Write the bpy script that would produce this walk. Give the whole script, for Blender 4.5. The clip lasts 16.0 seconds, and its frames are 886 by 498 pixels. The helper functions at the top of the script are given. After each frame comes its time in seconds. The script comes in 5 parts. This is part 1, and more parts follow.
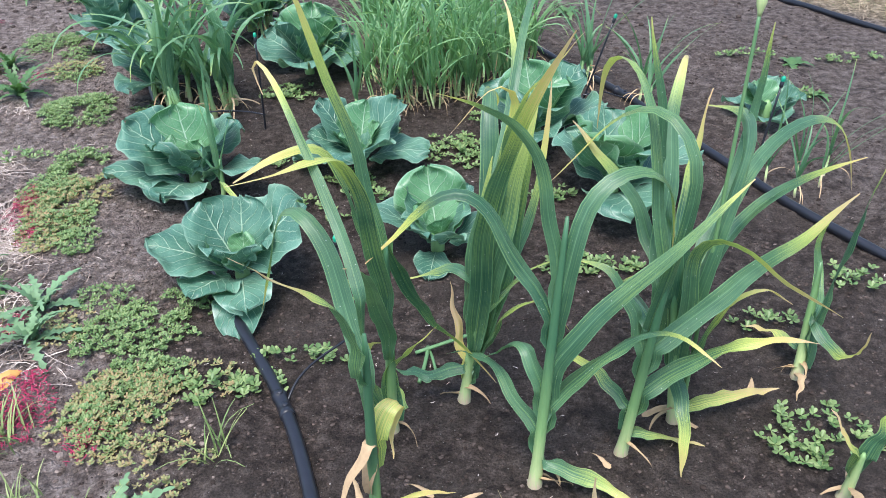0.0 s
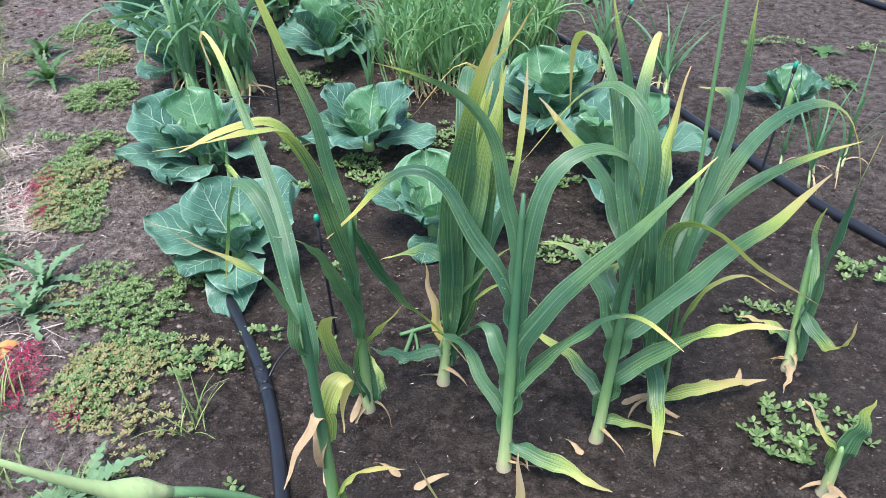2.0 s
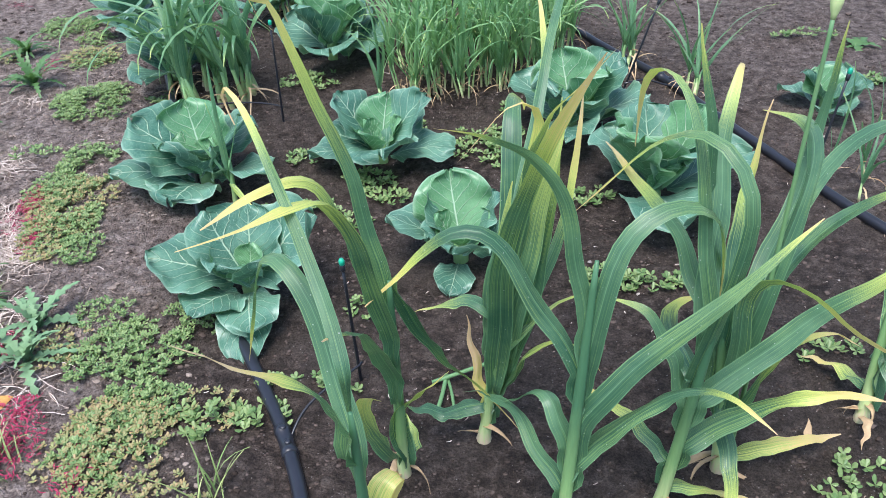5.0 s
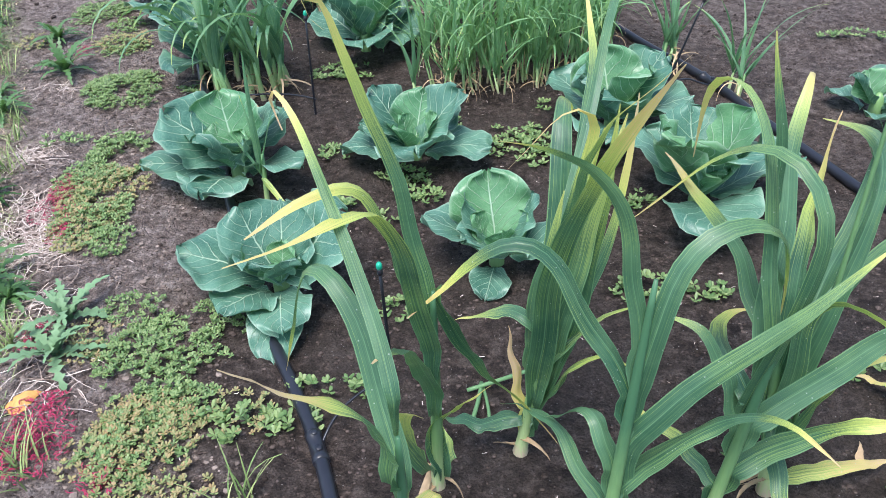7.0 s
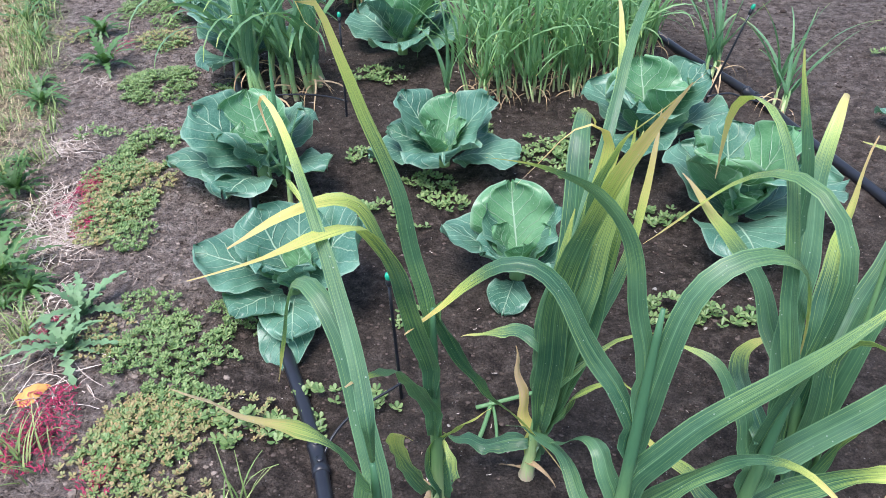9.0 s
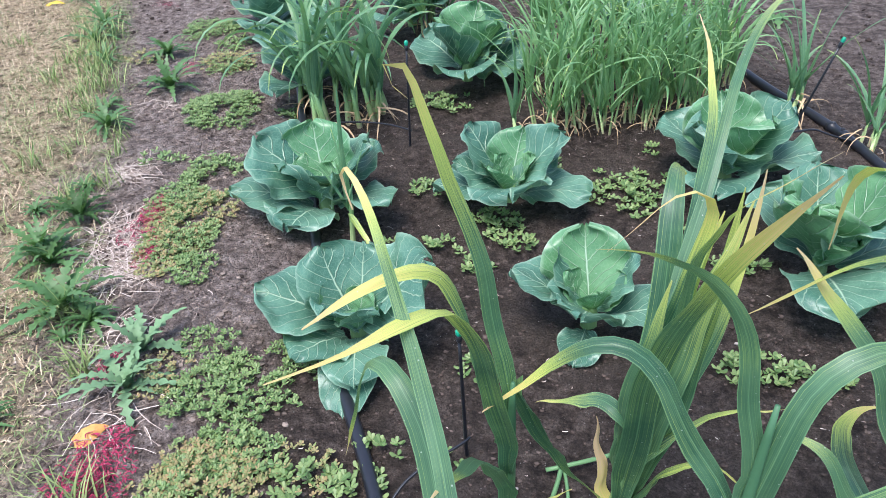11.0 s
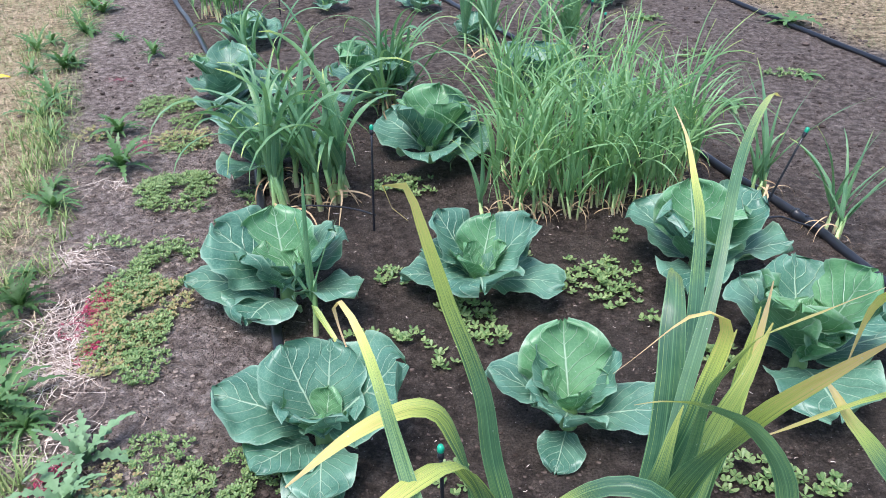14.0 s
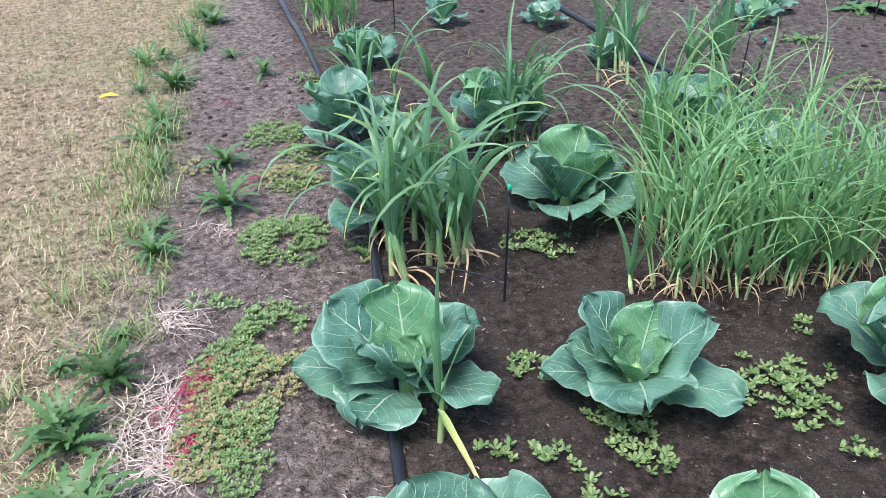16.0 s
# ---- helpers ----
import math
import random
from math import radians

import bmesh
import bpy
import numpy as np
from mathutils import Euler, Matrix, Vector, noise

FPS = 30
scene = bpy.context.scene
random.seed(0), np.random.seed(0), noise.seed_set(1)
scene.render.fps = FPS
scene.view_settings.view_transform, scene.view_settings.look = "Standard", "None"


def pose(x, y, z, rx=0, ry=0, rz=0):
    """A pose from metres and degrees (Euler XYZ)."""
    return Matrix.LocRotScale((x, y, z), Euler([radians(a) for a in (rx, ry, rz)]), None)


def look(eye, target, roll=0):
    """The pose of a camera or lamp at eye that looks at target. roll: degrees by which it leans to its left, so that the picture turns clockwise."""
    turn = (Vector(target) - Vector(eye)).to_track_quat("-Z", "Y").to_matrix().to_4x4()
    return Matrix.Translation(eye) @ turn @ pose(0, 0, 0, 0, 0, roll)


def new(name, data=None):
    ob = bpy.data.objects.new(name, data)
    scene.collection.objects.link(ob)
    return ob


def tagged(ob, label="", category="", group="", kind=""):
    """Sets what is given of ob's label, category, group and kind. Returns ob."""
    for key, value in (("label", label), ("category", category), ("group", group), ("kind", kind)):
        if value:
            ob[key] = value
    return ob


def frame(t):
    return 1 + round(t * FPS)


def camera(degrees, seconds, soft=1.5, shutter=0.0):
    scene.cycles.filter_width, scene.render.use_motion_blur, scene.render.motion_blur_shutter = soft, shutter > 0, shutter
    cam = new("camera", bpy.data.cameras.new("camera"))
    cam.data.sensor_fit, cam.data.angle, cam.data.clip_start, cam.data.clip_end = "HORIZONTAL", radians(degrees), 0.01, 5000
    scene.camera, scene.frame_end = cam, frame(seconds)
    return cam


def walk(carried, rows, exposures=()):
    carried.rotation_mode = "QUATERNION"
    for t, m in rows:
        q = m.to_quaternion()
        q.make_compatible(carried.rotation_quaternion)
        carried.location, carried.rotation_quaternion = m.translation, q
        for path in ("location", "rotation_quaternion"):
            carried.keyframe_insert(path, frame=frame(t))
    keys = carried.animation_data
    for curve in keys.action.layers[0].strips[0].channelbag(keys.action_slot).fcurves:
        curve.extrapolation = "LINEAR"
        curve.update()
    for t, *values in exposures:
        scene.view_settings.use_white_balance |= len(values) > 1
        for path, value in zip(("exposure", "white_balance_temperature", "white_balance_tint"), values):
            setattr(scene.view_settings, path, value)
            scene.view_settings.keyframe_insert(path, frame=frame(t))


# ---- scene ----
cam = camera(58.8, 16.0, soft=0.5)
PATH = [
    (0, (0.042, 0.106, 1.123), (-0.003, 1.741, -0.028), -1.7),
    (0.5, (0.106, 0.086, 1.102), (0.015, 1.7, -0.075), -0.3),
    (1, (0.147, 0.071, 1.071), (-0.019, 1.661, -0.13), -2.4),
    (1.5, (0.172, 0.091, 1.077), (0.003, 1.684, -0.122), -3.2),
    (2, (0.179, 0.101, 1.089), (0.001, 1.726, -0.064), -3.3),
    (2.5, (0.174, 0.109, 1.096), (-0.075, 1.736, -0.04), -3.6),
    (3, (0.141, 0.167, 1.105), (-0.172, 1.764, -0.058), -4.6),
    (3.5, (0.111, 0.225, 1.124), (-0.172, 1.808, -0.064), -5.4),
    (4, (0.104, 0.262, 1.115), (-0.082, 1.838, -0.102), -4.6),
    (6.5, (0.041, 0.311, 1.108), (-0.1, 1.908, -0.088), -3.4),
    (7, (0.04, 0.339, 1.107), (-0.159, 1.904, -0.123), -3.3),
    (7.5, (0.052, 0.378, 1.117), (-0.24, 1.926, -0.116), -3.3),
    (8, (0.084, 0.384, 1.103), (-0.21, 1.942, -0.115), -3.6),
    (10.5, (0.088, 0.42, 1.089), (-0.297, 1.96, -0.128), -3.2),
    (11, (0.031, 0.473, 1.106), (-0.402, 2.021, -0.084), -4.3),
    (11.5, (-0.051, 0.522, 1.093), (-0.463, 2.108, -0.052), -4.3),
    (12, (-0.079, 0.557, 1.079), (-0.444, 2.152, -0.071), -4.0),
    (12.5, (-0.074, 0.557, 1.084), (-0.418, 2.141, -0.087), -2.8),
    (13, (-0.046, 0.535, 1.107), (-0.361, 2.137, -0.048), -1.3),
    (13.5, (-0.004, 0.536, 1.107), (-0.265, 2.172, -0.014), -0.7),
    (14, (-0.035, 0.558, 1.11), (-0.354, 2.227, 0.055), -1.7),
    (14.5, (-0.109, 0.608, 1.106), (-0.528, 2.295, 0.118), -3.3),
    (15, (-0.144, 0.671, 1.109), (-0.599, 2.33, 0.089), -2.8),
    (15.5, (-0.18, 0.797, 1.133), (-0.692, 2.416, 0.078), -3.1),
    (16, (-0.224, 0.876, 1.122), (-0.761, 2.486, 0.064), -3.2),
]
walk(cam, [(t, look(eye, target, roll)) for t, eye, target, roll in PATH], exposures=[(0, 1.85, 6270, 12), (16, 1.85, 6270, 14.5)])

# ---- world and light: overcast day ----
world = bpy.data.worlds.new("overcast_sky")
scene.world = world
world.use_nodes = True
wn = world.node_tree.nodes
sky = wn.new("ShaderNodeTexSky")
sky.sky_type = "NISHITA"
sky.sun_disc = False
sky.sun_elevation, sky.sun_rotation = radians(70), radians(200)
sky.air_density, sky.dust_density, sky.ozone_density = 1.0, 1.5, 1.0
world.node_tree.links.new(sky.outputs[0], wn["Background"].inputs[0])
wn["Background"].inputs[1].default_value = 0.085
sun = new("sun", bpy.data.lights.new("sun", "SUN"))
sun.data.energy, sun.data.angle, sun.data.color = 1.5, radians(30), (1.0, 0.97, 0.93)
sun.matrix_world = look((0, 0, 0), (0.12, 0.30, -0.95))

# ---- materials ----


def shader(name, rough=0.6, spec=0.3):
    """A material with its node tree, links and principled shader."""
    m = bpy.data.materials.new(name)
    m.use_nodes = True
    nt = m.node_tree
    p = nt.nodes["Principled BSDF"]
    p.inputs["Roughness"].default_value = rough
    p.inputs["Specular IOR Level"].default_value = spec
    return m, nt, p


def node(nt, kind, **values):
    n = nt.nodes.new(kind)
    for key, value in values.items():
        n.inputs[key.replace("_", " ")].default_value = value
    return n


def noise_of(nt, vector, scale, detail=4, rough=0.6):
    n = node(nt, "ShaderNodeTexNoise", Scale=scale, Detail=detail, Roughness=rough)
    nt.links.new(vector, n.inputs["Vector"])
    return n.outputs["Fac"]


def ramp(nt, fac, stops):
    r = nt.nodes.new("ShaderNodeValToRGB")
    while len(r.color_ramp.elements) < len(stops):
        r.color_ramp.elements.new(0.5)
    for el, (at, col) in zip(r.color_ramp.elements, stops):
        el.position, el.color = at, (*col, 1)
    nt.links.new(fac, r.inputs[0])
    return r.outputs[0]


def mixed(nt, fac, a, b, kind="MIX"):
    m = nt.nodes.new("ShaderNodeMix")
    m.data_type, m.blend_type = "RGBA", kind
    for socket, value in ((m.inputs[0], fac), (m.inputs[6], a), (m.inputs[7], b)):
        if isinstance(value, (int, float)):
            socket.default_value = value
        elif isinstance(value, tuple):
            socket.default_value = (*value, 1)
        else:
            nt.links.new(value, socket)
    return m.outputs[2]


def calc(nt, op, a, b=0.0):
    m = nt.nodes.new("ShaderNodeMath")
    m.operation = op
    for socket, value in zip(m.inputs, (a, b)):
        if isinstance(value, (int, float)):
            socket.default_value = value
        else:
            nt.links.new(value, socket)
    return m.outputs[0]


def bumped(nt, p, height, strength=0.4, distance=0.004):
    b = node(nt, "ShaderNodeBump", Strength=strength, Distance=distance)
    nt.links.new(height, b.inputs["Height"])
    nt.links.new(b.outputs[0], p.inputs["Normal"])


def thin_leaf(nt, p, colour, amount):
    """Lets some of the daylight through a leaf."""
    back = nt.nodes.new("ShaderNodeBsdfTranslucent")
    both = nt.nodes.new("ShaderNodeMixShader")
    both.inputs[0].default_value = amount
    nt.links.new(mixed(nt, 1.0, colour, (1.35, 1.4, 0.9), "MULTIPLY"), back.inputs["Color"])
    nt.links.new(p.outputs[0], both.inputs[1])
    nt.links.new(back.outputs[0], both.inputs[2])
    nt.links.new(both.outputs[0], nt.nodes["Material Output"].inputs["Surface"])


def attribute(nt, name):
    a = nt.nodes.new("ShaderNodeAttribute")
    a.attribute_name = name
    return a


def coords(nt):
    return nt.nodes.new("ShaderNodeTexCoord").outputs["Object"]


def island(nt):
    return nt.nodes.new("ShaderNodeNewGeometry").outputs["Random Per Island"]


def object_random(nt):
    return nt.nodes.new("ShaderNodeObjectInfo").outputs["Random"]


def soil_material():
    m, nt, p = shader("garden_soil", 0.85, 0.25)
    at = coords(nt)
    zone = nt.nodes.new("ShaderNodeSeparateColor")
    nt.links.new(attribute(nt, "zone").outputs["Color"], zone.inputs[0])
    fine, mid, big = noise_of(nt, at, 230, 5, 0.75), noise_of(nt, at, 38, 6, 0.68), noise_of(nt, at, 4, 5)
    damp = ramp(nt, mid, [(0.36, (0.028, 0.020, 0.016)), (0.5, (0.076, 0.057, 0.047)), (0.64, (0.155, 0.122, 0.103))])
    damp = mixed(nt, ramp(nt, big, [(0.45, (0, 0, 0)), (0.66, (0.7, 0.7, 0.7))]), damp, (0.105, 0.085, 0.073))
    crust = ramp(nt, mid, [(0.34, (0.088, 0.066, 0.056)), (0.5, (0.28, 0.222, 0.194)), (0.66, (0.52, 0.435, 0.39))])
    thatch = ramp(nt, mid, [(0.38, (0.12, 0.09, 0.052)), (0.5, (0.37, 0.285, 0.175)), (0.62, (0.64, 0.51, 0.35))])
    col = mixed(nt, zone.outputs[0], damp, crust)
    col = mixed(nt, zone.outputs[1], col, thatch)
    col = mixed(nt, 0.55, col, ramp(nt, fine, [(0.40, (0.12, 0.12, 0.12)), (0.60, (1.15, 1.15, 1.15))]), "MULTIPLY")
    col = mixed(nt, 1.0, col, (1.4, 1.38, 1.36), "MULTIPLY")
    grit = node(nt, "ShaderNodeTexVoronoi", Scale=190.0)
    nt.links.new(at, grit.inputs["Vector"])
    pick = nt.nodes.new("ShaderNodeSeparateColor")
    nt.links.new(grit.outputs["Color"], pick.inputs[0])
    speck = calc(nt, "MULTIPLY", ramp(nt, grit.outputs["Distance"], [(0.16, (1, 1, 1)), (0.30, (0, 0, 0))]), calc(nt, "GREATER_THAN", pick.outputs[0], 0.94))
    col = mixed(nt, calc(nt, "MULTIPLY", speck, 0.75), col, (0.46, 0.42, 0.38))
    nt.links.new(col, p.inputs["Base Color"])
    crack = node(nt, "ShaderNodeTexVoronoi", Scale=13.0)
    crack.feature = "DISTANCE_TO_EDGE"
    warp = nt.nodes.new("ShaderNodeMix")
    warp.data_type = "VECTOR"
    warp.inputs[0].default_value = 0.12
    soft = node(nt, "ShaderNodeTexNoise", Scale=14.0)
    nt.links.new(at, soft.inputs["Vector"])
    nt.links.new(at, warp.inputs[4])
    nt.links.new(soft.outputs["Color"], warp.inputs[5])
    nt.links.new(warp.outputs[1], crack.inputs["Vector"])
    split = calc(nt, "MULTIPLY", ramp(nt, crack.outputs["Distance"], [(0.0, (1, 1, 1)), (0.05, (0, 0, 0))]), ramp(nt, zone.outputs[0], [(0.6, (0, 0, 0)), (0.9, (0.7, 0.7, 0.7))]))
    lumps = noise_of(nt, at, 95, 5, 0.75)
    height = calc(nt, "ADD", fine, calc(nt, "ADD", calc(nt, "MULTIPLY", mid, 1.8), calc(nt, "MULTIPLY", lumps, 1.6)))
    bumped(nt, p, calc(nt, "SUBTRACT", height, calc(nt, "MULTIPLY", split, 0.9)), 1.0, 0.02)
    return m


def blade_material(name, green, light, dry=(0.74, 0.58, 0.22), end=(0.76, 0.53, 0.34), spec=0.42):
    """A long leaf: streaked along its length, drying towards its tip by the leaf's own 'dry' value."""
    m, nt, p = shader(name, 0.36, spec)
    uv = nt.nodes.new("ShaderNodeUVMap").outputs[0]
    stretch = nt.nodes.new("ShaderNodeMapping")
    stretch.inputs["Scale"].default_value = (11, 0.45, 1)
    nt.links.new(uv, stretch.inputs[0])
    streak = noise_of(nt, stretch.outputs[0], 3.0, 4)
    blotch = noise_of(nt, coords(nt), 14, 3)
    col = mixed(nt, ramp(nt, streak, [(0.40, (0, 0, 0)), (0.70, (0.30, 0.30, 0.30))]), green, light)
    col = mixed(nt, ramp(nt, blotch, [(0.42, (0, 0, 0)), (0.68, (0.28, 0.28, 0.28))]), col, light)
    side = nt.nodes.new("ShaderNodeSeparateXYZ")
    nt.links.new(uv, side.inputs[0])
    rib = calc(nt, "ABSOLUTE", calc(nt, "SUBTRACT", side.outputs[0], 0.5))
    col = mixed(nt, ramp(nt, rib, [(0.0, (0.55, 0.55, 0.55)), (0.03, (0, 0, 0))]), col, light)
    patch = noise_of(nt, coords(nt), 5, 2)
    pale = calc(nt, "MULTIPLY", ramp(nt, patch, [(0.46, (0, 0, 0)), (0.68, (1, 1, 1))]), ramp(nt, streak, [(0.44, (0, 0, 0)), (0.56, (0.75, 0.75, 0.75))]))
    col = mixed(nt, pale, col, (0.30, 0.47, 0.13))
    col = mixed(nt, ramp(nt, rib, [(0.445, (0, 0, 0)), (0.49, (0.6, 0.6, 0.6))]), col, light)
    dryness = attribute(nt, "dry").outputs["Fac"]
    wet = calc(nt, "ADD", dryness, calc(nt, "MULTIPLY", calc(nt, "SUBTRACT", streak, 0.5), 1.5))
    col = mixed(nt, ramp(nt, wet, [(0.12, (0, 0, 0)), (0.5, (1, 1, 1))]), col, (0.52, 0.62, 0.14))
    col = mixed(nt, ramp(nt, wet, [(0.45, (0, 0, 0)), (0.7, (1, 1, 1))]), col, dry)
    col = mixed(nt, ramp(nt, wet, [(0.8, (0, 0, 0)), (1.0, (1, 1, 1))]), col, end)
    col = mixed(nt, calc(nt, "MULTIPLY", object_random(nt), 0.22), col, light)
    drops = node(nt, "ShaderNodeTexVoronoi", Scale=150.0)
    nt.links.new(coords(nt), drops.inputs["Vector"])
    pick = nt.nodes.new("ShaderNodeSeparateColor")
    nt.links.new(drops.outputs["Color"], pick.inputs[0])
    dew = calc(nt, "MULTIPLY", ramp(nt, drops.outputs["Distance"], [(0.08, (1, 1, 1)), (0.16, (0, 0, 0))]), calc(nt, "GREATER_THAN", pick.outputs[1], 0.8))
    col = mixed(nt, calc(nt, "MULTIPLY", dew, 0.5), col, (0.6, 0.68, 0.62))
    nt.links.new(col, p.inputs["Base Color"])
    bumped(nt, p, calc(nt, "ADD", streak, dew), 0.35, 0.002)
    p.inputs["Coat Weight"].default_value = 0.15
    p.inputs["Coat Roughness"].default_value = 0.25
    thin_leaf(nt, p, col, 0.28)
    return m


def cabbage_material(name, deep, pale):
    """A broad waxy leaf with a pale midrib and branching veins laid out on the leaf's own coordinates."""
    m, nt, p = shader(name, 0.36, 0.5)
    uv = nt.nodes.new("ShaderNodeUVMap").outputs[0]
    s = nt.nodes.new("ShaderNodeSeparateXYZ")
    nt.links.new(uv, s.inputs[0])
    wob = calc(nt, "MULTIPLY", calc(nt, "SUBTRACT", noise_of(nt, uv, 5, 2), 0.5), 0.10)
    off = calc(nt, "ABSOLUTE", calc(nt, "ADD", calc(nt, "SUBTRACT", s.outputs[0], 0.5), calc(nt, "MULTIPLY", wob, 0.3)))
    rib = ramp(nt, calc(nt, "ADD", off, calc(nt, "MULTIPLY", s.outputs[1], 0.008)), [(0.008, (1, 1, 1)), (0.02, (0, 0, 0))])
    run = calc(nt, "ADD", calc(nt, "SUBTRACT", s.outputs[1], calc(nt, "MULTIPLY", off, 0.95)), wob)
    saw = calc(nt, "ABSOLUTE", calc(nt, "SUBTRACT", calc(nt, "FRACT", calc(nt, "MULTIPLY", run, 6.5)), 0.5))
    veins = calc(nt, "MULTIPLY", ramp(nt, saw, [(0.0, (1, 1, 1)), (0.06, (0, 0, 0))]), ramp(nt, off, [(0.25, (1, 1, 1)), (0.5, (0.35, 0.35, 0.35))]))
    net = node(nt, "ShaderNodeTexVoronoi", Scale=22.0)
    net.feature = "DISTANCE_TO_EDGE"
    nt.links.new(uv, net.inputs["Vector"])
    mesh = ramp(nt, net.outputs["Distance"], [(0.0, (0.5, 0.5, 0.5)), (0.07, (0, 0, 0))])
    both = calc(nt, "MAXIMUM", rib, veins)
    every = calc(nt, "MAXIMUM", both, calc(nt, "MULTIPLY", mesh, 0.38))
    cloud = noise_of(nt, coords(nt), 11, 4)
    col = mixed(nt, ramp(nt, cloud, [(0.4, (0, 0, 0)), (0.62, (1, 1, 1))]), deep, pale)
    col = mixed(nt, calc(nt, "MULTIPLY", object_random(nt), 0.35), col, pale)
    col = mixed(nt, calc(nt, "MULTIPLY", every, 0.8), col, (0.50, 0.68, 0.50))
    edge = ramp(nt, off, [(0.455, (0, 0, 0)), (0.5, (0.5, 0.5, 0.5))])
    col = mixed(nt, edge, col, (0.40, 0.55, 0.42))
    drops = node(nt, "ShaderNodeTexVoronoi", Scale=110.0)
    nt.links.new(coords(nt), drops.inputs["Vector"])
    pick = nt.nodes.new("ShaderNodeSeparateColor")
    nt.links.new(drops.outputs["Color"], pick.inputs[0])
    dew = calc(nt, "MULTIPLY", ramp(nt, drops.outputs["Distance"], [(0.1, (1, 1, 1)), (0.2, (0, 0, 0))]), calc(nt, "GREATER_THAN", pick.outputs[1], 0.9))
    col = mixed(nt, calc(nt, "MULTIPLY", dew, 0.5), col, (0.55, 0.68, 0.62))
    nt.links.new(col, p.inputs["Base Color"])
    bumped(nt, p, calc(nt, "ADD", calc(nt, "SUBTRACT", cloud, calc(nt, "MULTIPLY", both, 0.8)), calc(nt, "MULTIPLY", dew, 0.3)), 0.6, 0.006)
    thin_leaf(nt, p, col, 0.18)
    return m


def varied(name, a, b, rough=0.6, spec=0.3, scale=60, per_island=True, bump=0.2, leaf=0.0):
    """A two-tone natural surface, varied from piece to piece and by a fine grain."""
    m, nt, p = shader(name, rough, spec)
    grain = noise_of(nt, coords(nt), scale, 4)
    col = mixed(nt, island(nt) if per_island else object_random(nt), a, b)
    col = mixed(nt, 0.5, col, ramp(nt, grain, [(0.3, (0.6, 0.6, 0.6)), (0.7, (1.15, 1.15, 1.15))]), "MULTIPLY")
    nt.links.new(col, p.inputs["Base Color"])
    bumped(nt, p, grain, bump, 0.002)
    if leaf:
        thin_leaf(nt, p, col, leaf)
    return m


def stem_material():
    m, nt, p = shader("pale_stem", 0.4, 0.4)
    up = attribute(nt, "dry").outputs["Fac"]
    at = nt.nodes.new("ShaderNodeMapping")
    at.inputs["Scale"].default_value = (1, 1, 0.06)
    nt.links.new(coords(nt), at.inputs[0])
    streak = noise_of(nt, at.outputs[0], 300, 3)
    col = ramp(nt, calc(nt, "ADD", up, calc(nt, "MULTIPLY", calc(nt, "SUBTRACT", streak, 0.5), 0.2)), [(0.0, (0.55, 0.45, 0.31)), (0.07, (0.44, 0.55, 0.25)), (0.30, (0.20, 0.36, 0.14)), (0.7, (0.06, 0.16, 0.08))])
    nt.links.new(col, p.inputs["Base Color"])
    bumped(nt, p, streak, 0.3, 0.002)
    return m


SOIL = soil_material()
GARLIC = blade_material("garlic_leaf", (0.024, 0.092, 0.054), (0.19, 0.37, 0.19))
LEEK = blade_material("leek_leaf", (0.056, 0.172, 0.088), (0.25, 0.45, 0.25), (0.62, 0.55, 0.25))
ONION = blade_material("onion_leaf", (0.085, 0.24, 0.10), (0.36, 0.56, 0.28), (0.60, 0.55, 0.22))
STEM = stem_material()
CABBAGE = cabbage_material("cabbage_leaf", (0.044, 0.142, 0.100), (0.122, 0.268, 0.188))
CABBAGE_HEART = cabbage_material("cabbage_heart", (0.066, 0.205, 0.090), (0.155, 0.345, 0.165))
PURSLANE = varied("purslane", (0.095, 0.19, 0.062), (0.27, 0.36, 0.145), 0.42, 0.4, leaf=0.2)
PURSLANE_RED = varied("ruddy_purslane", (0.20, 0.29, 0.11), (0.40, 0.29, 0.15), 0.5, 0.35, leaf=0.2)
WEED = varied("broadleaf_weed", (0.054, 0.135, 0.046), (0.13, 0.255, 0.092), 0.45, 0.4, leaf=0.25)
THISTLE = varied("grey_thistle", (0.10, 0.20, 0.10), (0.18, 0.30, 0.15), 0.55, 0.3)
RED = varied("red_weed", (0.24, 0.010, 0.045), (0.42, 0.035, 0.10), 0.5, 0.35)
STRAW = varied("bleached_straw", (0.30, 0.225, 0.18), (0.74, 0.64, 0.57), 0.7, 0.2)
GRASS_DRY = varied("dry_grass", (0.40, 0.29, 0.17), (0.76, 0.61, 0.44), 0.7, 0.2)
GRASS_GREEN = varied("green_grass", (0.13, 0.22, 0.07), (0.34, 0.40, 0.16), 0.55, 0.3)
DEAD = varied("dead_leaf", (0.33, 0.22, 0.12), (0.56, 0.41, 0.25), 0.7, 0.2, 90)
ORANGE_LEAF = varied("orange_leaf", (0.52, 0.24, 0.06), (0.66, 0.36, 0.12), 0.6, 0.3, 70)
YELLOW_PEEL = varied("yellow_peel", (0.55, 0.38, 0.03), (0.66, 0.47, 0.06), 0.5, 0.3, 70)
PIPE = varied("black_polythene", (0.012, 0.014, 0.020), (0.02, 0.022, 0.030), 0.33, 0.5, 40, False, 0.15)
GREEN_CAP = varied("green_plastic", (0.0, 0.30, 0.17), (0.01, 0.36, 0.22), 0.35, 0.5, 60, False, 0.05)
STONE = varied("pale_pebble", (0.30, 0.27, 0.24), (0.5, 0.46, 0.42), 0.8, 0.25, 120, False)
